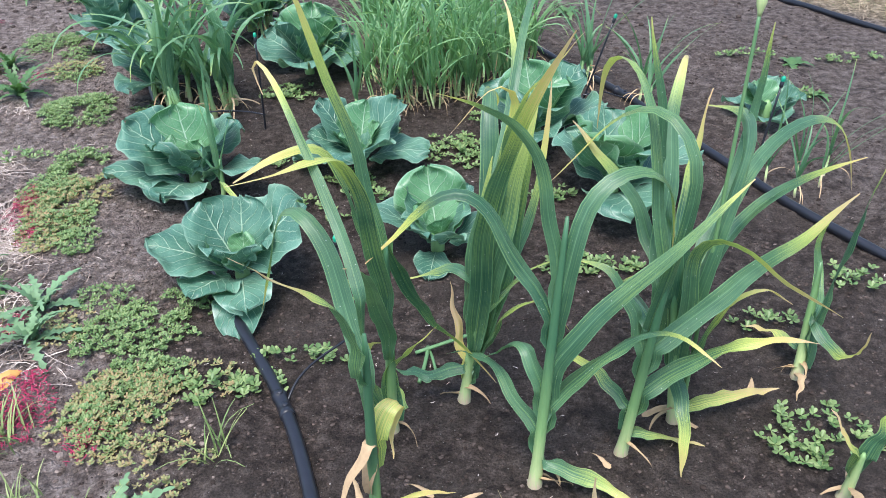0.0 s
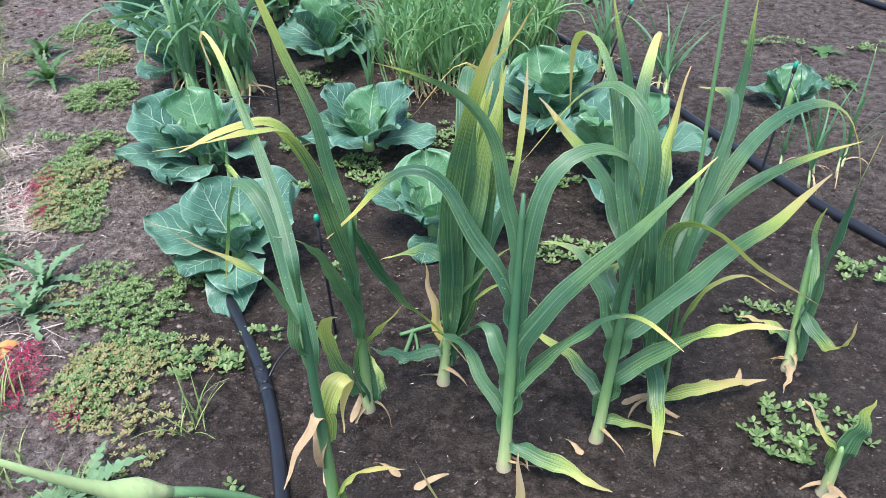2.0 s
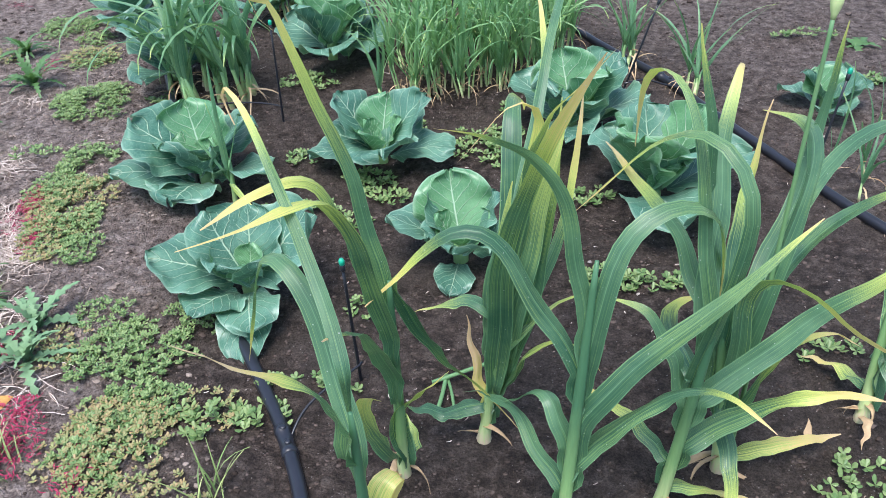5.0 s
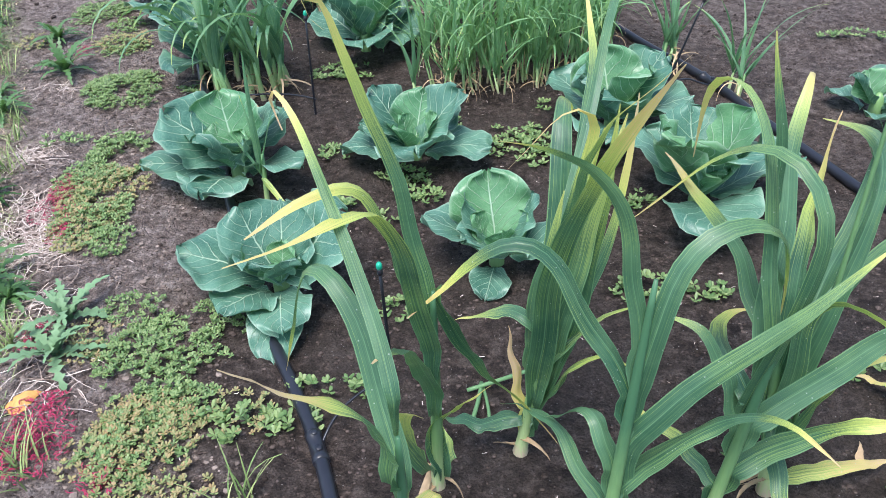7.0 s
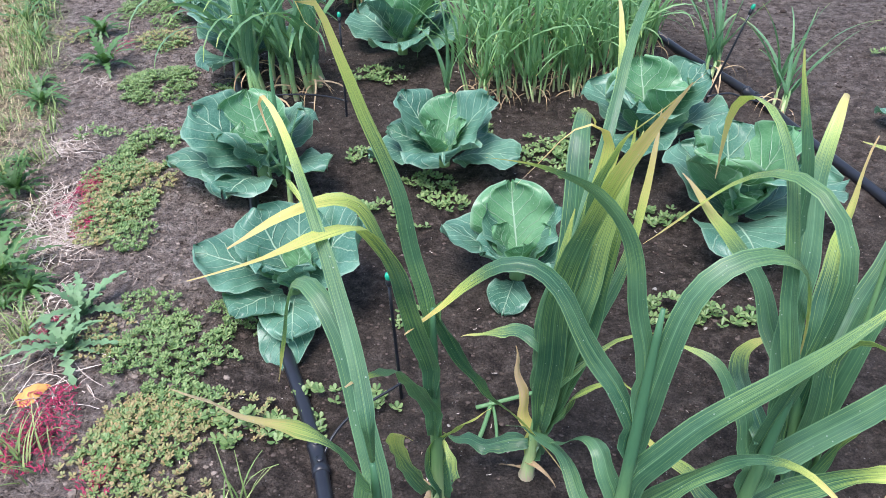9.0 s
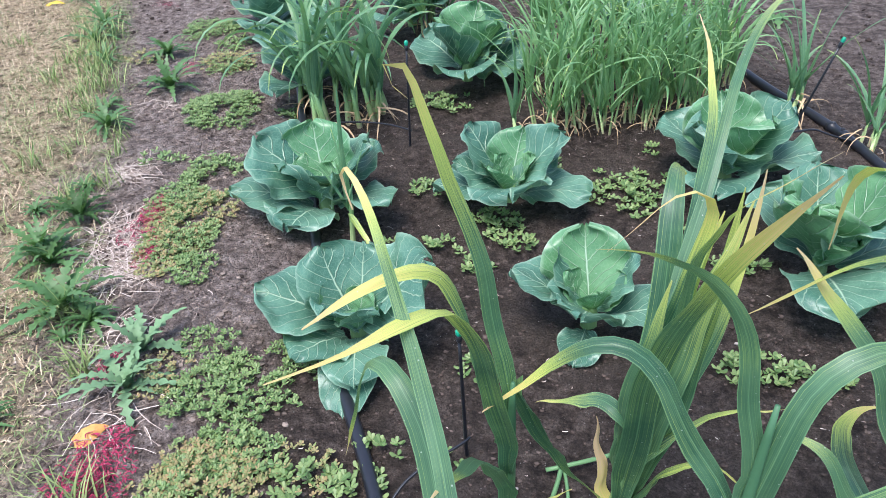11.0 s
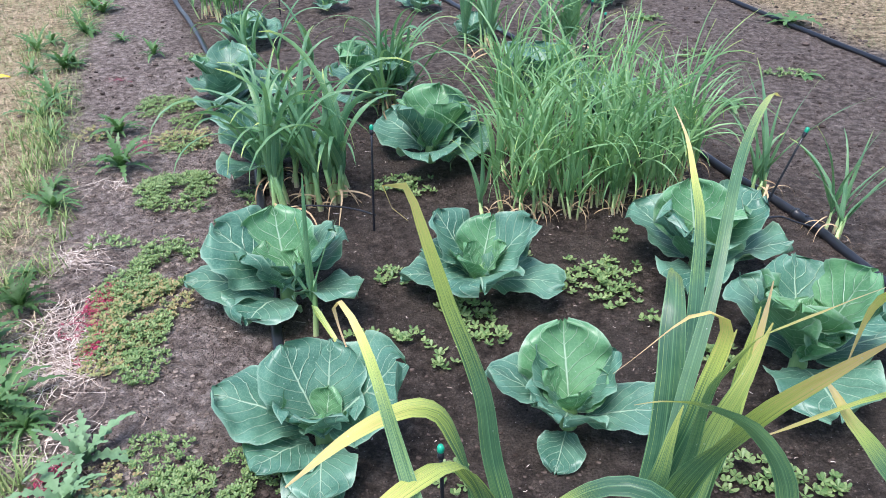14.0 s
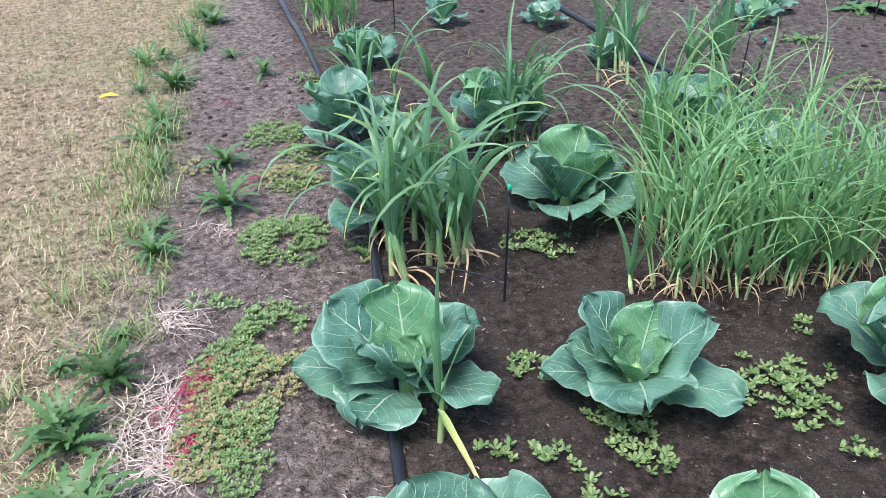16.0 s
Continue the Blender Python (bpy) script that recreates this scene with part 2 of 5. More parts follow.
CLOD = varied("soil_clod", (0.032, 0.023, 0.019), (0.115, 0.088, 0.076), 0.9, 0.2, 150)

# ---- mesh helpers ----


class Sheet:
    """Collects vertices, faces, leaf coordinates and dryness for one mesh."""

    def __init__(self):
        self.v, self.f, self.uv, self.dry = [], [], [], []

    def grid(self, rows, us, vs, dry):
        """rows[i][j]: points; us across, vs along."""
        base, w = len(self.v), len(rows[0])
        for i, row in enumerate(rows):
            for j, q in enumerate(row):
                self.v.append(tuple(q))
                self.uv.append((us[j], vs[i]))
                self.dry.append(dry[i])
        for i in range(len(rows) - 1):
            for j in range(w - 1):
                a = base + i * w + j
                self.f.append((a, a + 1, a + w + 1, a + w))

    def tube(self, path, radii, sides=8, dry=None, closed=True):
        rows = []
        for i, c in enumerate(path):
            c = Vector(c)
            d = (Vector(path[min(i + 1, len(path) - 1)]) - Vector(path[max(i - 1, 0)])).normalized()
            side = d.cross(Vector((0.31, 0.2, 0.93)) if abs(d.z) < 0.9 else Vector((1, 0, 0))).normalized()
            up = side.cross(d)
            rows.append([c + (side * math.cos(k * math.tau / sides) + up * math.sin(k * math.tau / sides)) * radii[i] for k in range(sides + 1)])
        n = len(path)
        self.grid(rows, [k / sides for k in range(sides + 1)], [i / (n - 1) for i in range(n)], dry or [i / (n - 1) for i in range(n)])
        if closed:
            for row, flip in ((0, True), (n - 1, False)):
                start = len(self.v) - (n - row) * (sides + 1)
                ring = [start + k for k in range(sides)]
                self.f.append(tuple(ring[::-1] if flip else ring))

    def mesh(self, name, material, smooth=True):
        me = bpy.data.meshes.new(name)
        me.from_pydata(self.v, [], self.f)
        layer = me.uv_layers.new(name="UVMap")
        loops = np.empty(len(me.loops), dtype=np.int32)
        me.loops.foreach_get("vertex_index", loops)
        layer.data.foreach_set("uv", np.array(self.uv, dtype=np.float32)[loops].ravel())
        a = me.attributes.new("dry", "FLOAT", "POINT")
        a.data.foreach_set("value", np.array(self.dry, dtype=np.float32))
        me.materials.append(material)
        if smooth:
            me.polygons.foreach_set("use_smooth", [True] * len(me.polygons))
        me.update()
        return me


def part(name, sheet, material, parent, label="", smooth=True):
    ob = new(name, sheet.mesh(name, material, smooth))
    ob.parent = parent
    return tagged(ob, label)


def empty(name, x, y, z=0.0, turn=0.0):
    ob = new(name)
    ob.empty_display_size = 0.05
    ob.matrix_world = pose(x, y, z, 0, 0, turn)
    return ob


def arc(start, heading, length, e0, e1, k=1.5, veer=0.0, n=18):
    """A leaf's midline: it leaves at e0 degrees above level and ends at e1, bending late for a high k, and veers sideways."""
    pts = [Vector(start)]
    for i in range(n):
        s = (i + 0.5) / n
        e, a = radians(e0 + (e1 - e0) * s ** k), radians(heading + veer * s)
        pts.append(pts[-1] + Vector((math.cos(e) * math.cos(a), math.cos(e) * math.sin(a), math.sin(e))) * (length / n))
    return pts


def ribbon(sheet, pts, width, fold=0.35, dry_from=0.7, dry_to=1.0, twist=0.0):
    """A strap leaf along pts, folded along its midrib, tapering to a point."""
    n = len(pts) - 1
    rows, dry, vs = [], [], []
    across = None
    for i, c in enumerate(pts):
        s = i / n
        d = (pts[min(i + 1, n)] - pts[max(i - 1, 0)]).normalized()
        if across is None:
            across = Vector((-d.y, d.x, 0))
            if across.length < 0.12:
                across = Vector((1, 0.2, 0))
        across = (across - d * across.dot(d)).normalized()
        turn = Matrix.Rotation(radians(twist) / n, 3, d)
        across = turn @ across
        up = across.cross(d)
        w = width * min(1.0, 0.30 + 6.0 * s) * (1 - s) ** 0.62 * (1.12 - 0.12 * s) * (1 + 0.25 * max(0.0, s - 0.75))
        w = max(w, 0.0012) * (1 + 0.07 * math.sin(9 * s + c.x * 40))
        ripple = 0.16 * w * math.sin(17 * s + 30 * c.y)
        rows.append([c + across * (x * w) - up * (abs(x) * (fold * (1 - 0.6 * s) + max(0.0, 0.9 - 6 * s)) * w - ripple * x) for x in (-0.5, -0.27, 0, 0.27, 0.5)])
        vs.append(s)
        dry.append(max(0.0, min(1.15, (s - dry_from) / max(dry_to - dry_from, 0.02))))
    sheet.grid(rows, (0, 0.25, 0.5, 0.75, 1), vs, dry)


# ---- ground ----
EDGE = [(-0.55, -3.0), (-0.80, 0.4), (-1.02, 1.2), (-1.16, 1.57), (-1.42, 1.95), (-1.64, 2.38), (-1.88, 2.86), (-2.2, 3.4), (-2.46, 3.87), (-2.82, 4.79), (-4.2, 8.0), (-8, 16)]
FAR_EDGE = [(3.2, 0.9), (1.75, 3.1), (1.42, 3.6), (1.06, 4.25), (0.77, 4.84), (0.43, 5.5), (-0.6, 7.4), (-4.0, 13)]


def edge_x(table, y):
    ys = [q[1] for q in table]
    xs = [q[0] for q in table]
    return float(np.interp(y, ys, xs))


PIPE_LINE = [(-0.02, 0.25), (-0.14, 0.68), (-0.222, 0.965), (-0.318, 1.199), (-0.47, 1.46), (-0.55, 1.62), (-0.64, 1.80), (-0.70, 1.93), (-0.82, 2.2), (-0.953, 2.493), (-1.07, 2.76), (-1.20, 3.04), (-1.40, 3.36), (-1.63, 3.68), (-1.96, 4.19), (-2.44, 4.89), (-3.2, 6.0)]


def gate(v):
    return 1 / (1 + math.exp(max(-60.0, min(60.0, v))))


def relief(x, y):
    q = Vector((x, y, 0))
    z = 0.016 * (noise.noise(q * 1.7)) + 0.010 * noise.noise(q * 6) + 0.007 * noise.noise(q * 19) + 0.0035 * noise.noise(q * 47)
    near = edge_x(PIPE_LINE, y)
    strip = gate(((x - near + 0.06) * 28))
    lawn = gate(((x - edge_x(EDGE, y)) * 18))
    return z * (1 - 0.45 * lawn) + 0.016 * strip + 0.008 * lawn - 0.008


def ground():
    xs = np.concatenate(([-400, -120, -40, -14, -7], np.arange(-4.6, 2.61, 0.022), [4.5, 9, 30, 120, 400]))
    ys = np.concatenate(([-400, -120, -40, -12, -4, -1.5, -0.4], np.arange(0.3, 6.6, 0.022), [8, 11, 18, 40, 120, 400]))
    verts, cols = [], []
    for y in ys:
        edge, far, near = edge_x(EDGE, y), edge_x(FAR_EDGE, y), edge_x(PIPE_LINE, y)
        for x in xs:
            z = relief(x, y) if -7 < x < 4.5 and -1.5 < y < 9 else 0.0
            w = 0.12 * noise.noise(Vector((x * 3, y * 3, 4))) + 0.06 * noise.noise(Vector((x * 11, y * 11, 7)))
            lawn = gate(((x - edge + w) * 26))
            lawn = max(lawn, gate(((far + 0.12 - x + w) * 26)))
            crust = gate(((x - near + 0.05 + 0.20 * gate((y - 1.48) * 14) + w * 0.7) * 26))
            right = 0.45 * gate(((edge_x(RIGHT_LINE, y) + 0.1 - x + w) * 8))
            verts.append((x, y, z))
            cols.append((max(crust, right, 0.25 * (y > 3.2)), lawn, 0, 1))
    nx = len(xs)
    faces = [(j * nx + i, j * nx + i + 1, (j + 1) * nx + i + 1, (j + 1) * nx + i) for j in range(len(ys) - 1) for i in range(nx - 1)]
    me = bpy.data.meshes.new("ground")
    me.from_pydata(verts, [], faces)
    a = me.color_attributes.new("zone", "FLOAT_COLOR", "POINT")
    a.data.foreach_set("color", np.array(cols, dtype=np.float32).ravel())
    me.materials.append(SOIL)
    me.polygons.foreach_set("use_smooth", [True] * len(me.polygons))
    tagged(new("ground", me), "dark damp garden soil beside dry tan lawn", "ground", kind="structure")


RIGHT_LINE = [(1.75, 0.5), (1.25, 1.32), (1.053, 1.655), (0.919, 1.89), (0.815, 2.126), (0.70, 2.38), (0.598, 2.61), (0.41, 2.90), (0.14, 3.45), (-0.056, 3.80), (-0.30, 4.1), (-0.9, 5.0), (-1.6, 6.0)]
ground()


def on_ground(x, y):
    return relief(x, y)


# ---- irrigation ----


def smooth_line(table, lift, step=0.025):
    """Points along a flowing line through a few plan points, lying on the soil."""
    pts = [Vector((*q, 0)) for q in table]
    out = []
    for i in range(len(pts) - 1):
        a, b, c, d = pts[max(i - 1, 0)], pts[i], pts[i + 1], pts[min(i + 2, len(pts) - 1)]
        n = max(2, int((c - b).length / step))
        for k in range(n):
            t = k / n
            q = 0.5 * ((2 * b) + (c - a) * t + (2 * a - 5 * b + 4 * c - d) * t * t + (3 * b - a - 3 * c + d) * t ** 3)
            out.append(Vector((q.x, q.y, lift)))
    out.append(Vector((pts[-1].x, pts[-1].y, lift)))
    heights = [on_ground(q.x, q.y) for q in out]
    for i, q in enumerate(out):
        q.z += sum(heights[max(0, i - 5): i + 6]) / len(heights[max(0, i - 5): i + 6])
    return out


def poly_pipe(table, radius, label, joints=()):
    line = smooth_line(table, radius * 0.72)
    thing = empty("irrigation_pipe", line[0].x, line[0].y)
    inv = thing.matrix_world.inverted()
    s = Sheet()
    s.tube([inv @ q for q in line], [radius] * len(line), 14)
    part("tube", s, PIPE, thing)
    for x, y in joints:
        i = min(range(len(line)), key=lambda k: (line[k].x - x) ** 2 + (line[k].y - y) ** 2)
        c, d = inv @ line[i], (line[i + 1] - line[i - 1]).normalized()
        s = Sheet()
        s.tube([c + d * t for t in (-0.036, -0.034, -0.022, -0.02, 0.02, 0.022, 0.034, 0.036)], [radius * r for r in (1.02, 1.2, 1.2, 1.08, 1.08, 1.2, 1.2, 1.02)], 16)
        coupling = part("coupling", s, PIPE, thing, "black ribbed pipe coupling")
        for off in (-0.012, 0.026):
            s = Sheet()
            q = c + d * off + Vector((0.002, 0, radius))
            s.tube([q - Vector((0, 0, 0.004)), q + Vector((0, 0, 0.003)), q + Vector((0, 0, 0.004))], [0.006, 0.006, 0.004], 10)
            part("barb", s, PIPE, coupling)
    return tagged(thing, label, "pipe", group="irrigation pipes")


def sprinkler_stake(x, y, lean_x, lean_y, height, feed=None):
    z = on_ground(x, y)
    thing = empty("sprinkler_stake", x, y, z)
    tip = Vector((lean_x, lean_y, height))
    s = Sheet()
    s.tube([tip * t for t in (-0.06, 0.0, 0.25, 0.5, 0.75, 0.93)], [0.0025, 0.0036, 0.0034, 0.0032, 0.003, 0.003], 8)
    part("rod", s, PIPE, thing)
    s = Sheet()
    s.tube([tip * 0.91, tip * 0.92, tip * 0.955, tip * 0.96], [0.0036, 0.0052, 0.0052, 0.0036], 10)
    part("collar", s, PIPE, thing)
    s = Sheet()
    s.tube([tip * 0.955, tip * 0.965, tip * 0.985, tip], [0.004, 0.0055, 0.0055, 0.0035], 10)
    part("nozzle", s, GREEN_CAP, thing, "small green plastic sprinkler nozzle")
    if feed:
        s = Sheet()
        a, b = Vector((0.008, 0, 0.05)), Vector((feed[0] - x, feed[1] - y, 0.03))
        mid = [a.lerp(b, t) + Vector((0.01 * math.sin(7 * t), 0.012 * math.sin(5 * t), 0.012 * math.sin(math.pi * t) - 0.02 * t)) for t in [i / 14 for i in range(15)]]
        s.tube(mid, [0.0028] * 15, 6)
        part("feed_tube", s, PIPE, thing, "thin black feed tube")
    return tagged(thing, "thin black sprinkler stake with green nozzle in the soil", "sprinkler", group="sprinkler stakes")


poly_pipe(PIPE_LINE, 0.013, "black polythene irrigation pipe lying along the cabbage bed", joints=[(-0.305, 1.175)])
poly_pipe(RIGHT_LINE, 0.013, "black polythene irrigation pipe lying on bare soil", joints=[(0.60, 2.6)])
poly_pipe(FAR_EDGE[:-2], 0.012, "black pipe along the far lawn edge")
sprinkler_stake(-0.196, 1.338, 0.0, 0.0, 0.30, (-0.31, 1.19))
sprinkler_stake(-0.58, 2.39, 0.01, 0.02, 0.31, (-0.93, 2.47))
sprinkler_stake(0.44, 2.50, 0.10, 0.05, 0.30, (0.62, 2.56))
sprinkler_stake(-0.036, 3.78, 0.02, 0.03, 0.30)
sprinkler_stake(0.02, 3.83, 0.02, 0.03, 0.24)
sprinkler_stake(0.82, 1.95, 0.05, 0.05, 0.32)
sprinkler_stake(0.60, 5.0, 0.01, 0.0, 0.34)
sprinkler_stake(-1.62, 4.5, 0.01, 0.0, 0.3)

# ---- garlic ----


def bent_arc(start, heading, length, e0, e1, middle, sharp, veer, n=22):
    """A leaf's midline that swings from e0 to e1 degrees above level round a point of its length, gently or in a sharp fold."""
    pts = [Vector(start)]
    for i in range(n):
        s = (i + 0.5) / n
        turned = 1 / (1 + ((1 - s) / s * middle / (1 - middle)) ** sharp)
        e, a = radians(e0 + (e1 - e0) * turned), radians(heading + veer * s)
        pts.append(pts[-1] + Vector((math.cos(e) * math.cos(a), math.cos(e) * math.sin(a), math.sin(e))) * (length / n))
    return pts


def strap_leaf(sheet, pts, width, fold, dry_from, dry_to, across, twist, seed):
    """A garlic leaf: a keeled strap that clasps the stem, widens, ripples along its edges and thins to a dry point."""
    n = len(pts) - 1
    cut = (-0.5, -0.36, -0.18, 0, 0.18, 0.36, 0.5)
    rows, dry = [], []
    for i, c in enumerate(pts):
        s = i / n
        d = (pts[min(i + 1, n)] - pts[max(i - 1, 0)]).normalized()
        across = (across - d * across.dot(d)).normalized()
        across = Matrix.Rotation(radians(twist) / n, 3, d) @ across
        up = across.cross(d)
        if up.z < 0 and i == 0:
            up = -up
        w = width * min(1.0, 0.45 + 3.2 * s) * (1 - s ** 1.9) ** 0.9 * (1 + 0.06 * noise.noise(Vector((s * 6, seed, 0))))
        w = max(w, 0.0016)
        keel = fold * (1 - 0.55 * s) + max(0.0, 1.1 - 7 * s)
        row = []
        for x in cut:
            wave = noise.noise(Vector((s * 9, seed * 3.7, x * 0.8))) * 0.34 * abs(x) * 2
            row.append(c + across * (x * w * (1 - 0.25 * min(keel, 1.6))) + up * (w * (keel * abs(x) * (1 - 0.45 * abs(x)) + wave * (0.3 + s))))
        sway = noise.noise(Vector((s * 4.5, seed * 5.1, 2))) * 0.010 * min(1.0, 4 * s)
        rows.append([q + across * sway + up * sway * 0.6 for q in row])
        dry.append(max(0.0, min(1.15, (s - dry_from) / max(dry_to - dry_from, 0.02))))
    sheet.grid(rows, [x + 0.5 for x in cut], [i / n for i in range(n + 1)], dry)


def garlic_plant(x, y, lean, height, leaves, label, thick=0.0105):
    """lean: offset of the stem's top; leaves: rows of (height, heading, length, e0, e1, middle, sharp, veer, width, dry_from, dry_to)."""
    z = on_ground(x, y)
    thing = empty("garlic_plant", x, y, z)
    top = Vector((lean[0], lean[1], height))
    s = Sheet()
    ts = [-0.08, 0.0, 0.03, 0.12, 0.3, 0.5, 0.75, 0.92, 1.0]
    s.tube([top * t for t in ts], [thick * r for r in (1.0, 1.3, 1.15, 0.95, 0.88, 0.8, 0.62, 0.45, 0.25)], 12, [max(0, t * height / 0.42) for t in ts])
    part("stem", s, STEM, thing)
    rng = random.Random(round(x * 1000) * 7 + round(y * 1000))
    for i, (h, head, length, e0, e1, middle, sharp, veer, width, d0, d1) in enumerate(leaves):
        side = Vector((math.cos(radians(head)), math.sin(radians(head)), 0))
        foot = top * (max(h, 0.004) / height)
        line = bent_arc(foot + side * thick * 0.5, head, length, e0, e1, middle, sharp, veer)
        sheath = [top * (max(0.004, h - q) / height) + side * thick * (0.9 - 4 * q) for q in (0.06, 0.04, 0.02)] if h > 0.07 and e0 > -10 else []
        reach = Vector((line[-1].x - line[0].x, line[-1].y - line[0].y, 0))
        across = Vector((-side.y, side.x, 0))
        if reach.length < 0.5 * length or e0 > 80:
            across = Vector((1, 0, 0)) * (1 if across.x >= 0 else -1) + across * 0.6
        s = Sheet()
        strap_leaf(s, sheath + line, width * 1.42, rng.uniform(0.28, 0.6), d0, d1, across.normalized(), rng.uniform(-38, 38), i + x * 10)
        part("leaf", s, GARLIC if d0 > -0.85 else DEAD, thing, "" if d0 > 0 else "yellowed drying leaf")
    for i in range(3):
        s = Sheet()
        ribbon(s, arc((0, 0, 0.012 + 0.010 * i), rng.uniform(-180, 180), rng.uniform(0.04, 0.09), rng.uniform(-10, 60), -70, 1.2, rng.uniform(-110, 110), 10), 0.010, 0.8, -1, 0, rng.uniform(-90, 90))
        part("withered_leaf", s, DEAD, thing, "withered papery leaf base")
    return tagged(thing, label, "garlic plant", group="garlic plants")


garlic_plant(-0.095, 0.851, (0.02, -0.036), 0.5, [
    (0.394, 106, 0.52, 53, -73, 0.51, 6, 63, 0.022, 0.78, 1),
    (0.47, -137, 0.249, 78, 45, 0.34, 3.5, -15, 0.026, 0.4, 0.8),
    (0.55, 108, 0.379, 42, -112, 0.88, 6, 32, 0.013, 0.62, 0.92),
    (0.109, -13, 0.156, 63, 9, 0.5, 2, 5, 0.022, -0.3, 1.3),
    (0.228, -135, 0.195, 104, -59, 0.37, 5, 15, 0.019, -0.9, 0.2),
    (0.284, 41, 0.172, 66, -130, 0.43, 2.9, 40, 0.027, -0.5, 1.1),
], "tall garlic plant with yellow-tipped arching leaves")
garlic_plant(-0.09, 1.118, (0.016, -0.012), 0.44, [
    (0.419, 143, 0.491, 78, -130, 0.9, 5, 90, 0.017, 0.42, 1.12),
    (0.375, -178, 0.422, 77, 4, 0.61, 5.8, 63, 0.028, 0.42, 1.05),
    (0.328, -98, 0.551, 72, 13, 0.63, 5.7, -24, 0.026, 0.45, 1.1),
    (0.243, -93, 0.457, 63, 32, 0.66, 1.3, 2, 0.026, 0.8, 0.98),
    (0.44, 56, 0.377, -77, -44, 0.45, 1.1, -90, 0.026, 0.55, 1),
    (0.049, -135, 0.368, 67, 25, 0.85, 3.3, 90, 0.037, 0.05, 1.5),
    (0.076, -7, 0.243, 104, 51, 0.3, 4.2, -15, 0.029, 0.1, 1.5),
    (0.004, 80, 0.112, -1, 48, 0.5, 1.6, 32, 0.044, 0, 2),
], "garlic plant with long yellowing leaves above cabbages")
garlic_plant(0.045, 1.195, (0.036, 0.012), 0.32, [
    (0.169, -74, 0.694, 81, 57, 0.53, 1.7, 19, 0.033, 0.6, 1),
    (0.136, 28, 0.511, 67, 88, 0.48, 1, -3, 0.04, 0.5, 1.5),
    (0.381, -12, 0.432, 83, 48, 0.56, 2.9, -48, 0.019, 0.45, 0.95),
    (0.266, 79, 0.576, 62, -37, 0.6, 4.9, 8, 0.032, 0.6, 1.2),
    (0.32, -126, 0.461, 104, -51, 0.71, 6, -57, 0.021, 0.4, 0.9),
    (0.33, 74, 0.928, 40, 3, 0.25, 3.8, 22, 0.019, 0.5, 0.95),
    (0.386, 76, 0.95, 48, -20, 0.49, 2.4, -5, 0.015, 0.5, 1.02),
    (0.167, 25, 0.438, 88, 70, 0.36, 2.1, 26, 0.041, 0.55, 1.3),
    (0.153, 7, 0.492, 80, 76, 0.46, 1.9, 9, 0.04, 0.5, 1.3),
    (0.151, 4, 0.381, 94, 76, 0.52, 1.7, 0, 0.036, 0.7, 1.3),
    (0.096, -19, 0.3, 66, -63, 0.68, 3.2, 19, 0.028, 0.3, 1.3),
    (0.205, 8, 0.241, 52, -14, 0.54, 2.2, 16, 0.024, 0.2, 1.4),
    (0.274, 156, 0.166, 70, -31, 0.2, 2, 18, 0.024, 0.4, 1.3),
    (0.09, 177, 0.151, -16, 39, 0.7, 2.3, 17, 0.032, 0.85, 1.2),
    (0.098, 149, 0.176, 75, 80, 0.43, 1.5, 4, 0.017, -0.7, 0.6),
    (0.166, 46, 0.49, 42, 87, 0.54, 1.4, 15, 0.024, 0.5, 0.95),
], "bushy upright garlic plant with yellow and orange tips")
garlic_plant(0.165, 0.991, (0.028, 0.048), 0.52, [
    (0.34, 140, 0.447, 59, -43, 0.56, 6, 58, 0.025, 0.68, 1.02),
    (0.414, 141, 0.416, 82, 28, 0.58, 2.9, 90, 0.018, 0.75, 1.02),
    (0.332, 35, 0.555, 86, -87, 0.52, 2.3, -14, 0.025, 0.7, 1),
    (0.208, 4, 0.463, 92, 44, 0.14, 1.7, 10, 0.029, 0.85, 1.03),
    (0.17, 25, 0.337, 47, -23, 0.72, 3.4, -71, 0.029, 0.68, 1),
    (0.195, 118, 0.21, 61, -52, 0.41, 3.4, 26, 0.026, 0.9, 1.3),
    (0.115, 125, 0.277, 32, -41, 0.58, 2, 9, 0.024, 0.9, 1.2),
    (0.06, -19, 0.189, -9, -26, 0.53, 1.6, 1, 0.029, 0.1, 1.2),
], "green garlic plant with wide arching leaves on bare soil")
garlic_plant(0.328, 1.065, (0.032, -0), 0.42, [
    (0.156, 17, 0.306, 36, 14, 0.7, 2.2, -53, 0.033, 0.45, 0.98),
    (0.064, 25, 0.166, -30, -9, 0.63, 1.8, -41, 0.026, -0.2, 1.1),
    (0.252, 23, 0.395, 34, 57, 0.45, 1, -44, 0.031, 0.62, 1),
    (0.114, 132, 0.178, 30, 23, 0.46, 1.6, 30, 0.023, 0.3, 1.3),
    (0.233, 119, 0.223, 68, -20, 0.72, 1.7, 38, 0.023, 0.65, 1.3),
    (0.389, 124, 0.553, 76, -81, 0.66, 3.2, -21, 0.019, 0.55, 1),
    (0.292, 120, 0.711, 98, -52, 0.54, 4.3, 12, 0.02, 0.62, 1.03),
    (0.377, 92, 0.311, 36, 47, 0.2, 2.4, 90, 0.026, 0.6, 0.95),
    (0.374, 93, 0.419, 57, -78, 0.9, 2.5, -29, 0.029, 0.66, 0.98),
    (0.291, 98, 0.59, 7, -32, 0.12, 2, -54, 0.028, 0.3, 1.2),
], "broad-leaved garlic plant with pale dying lower leaves")
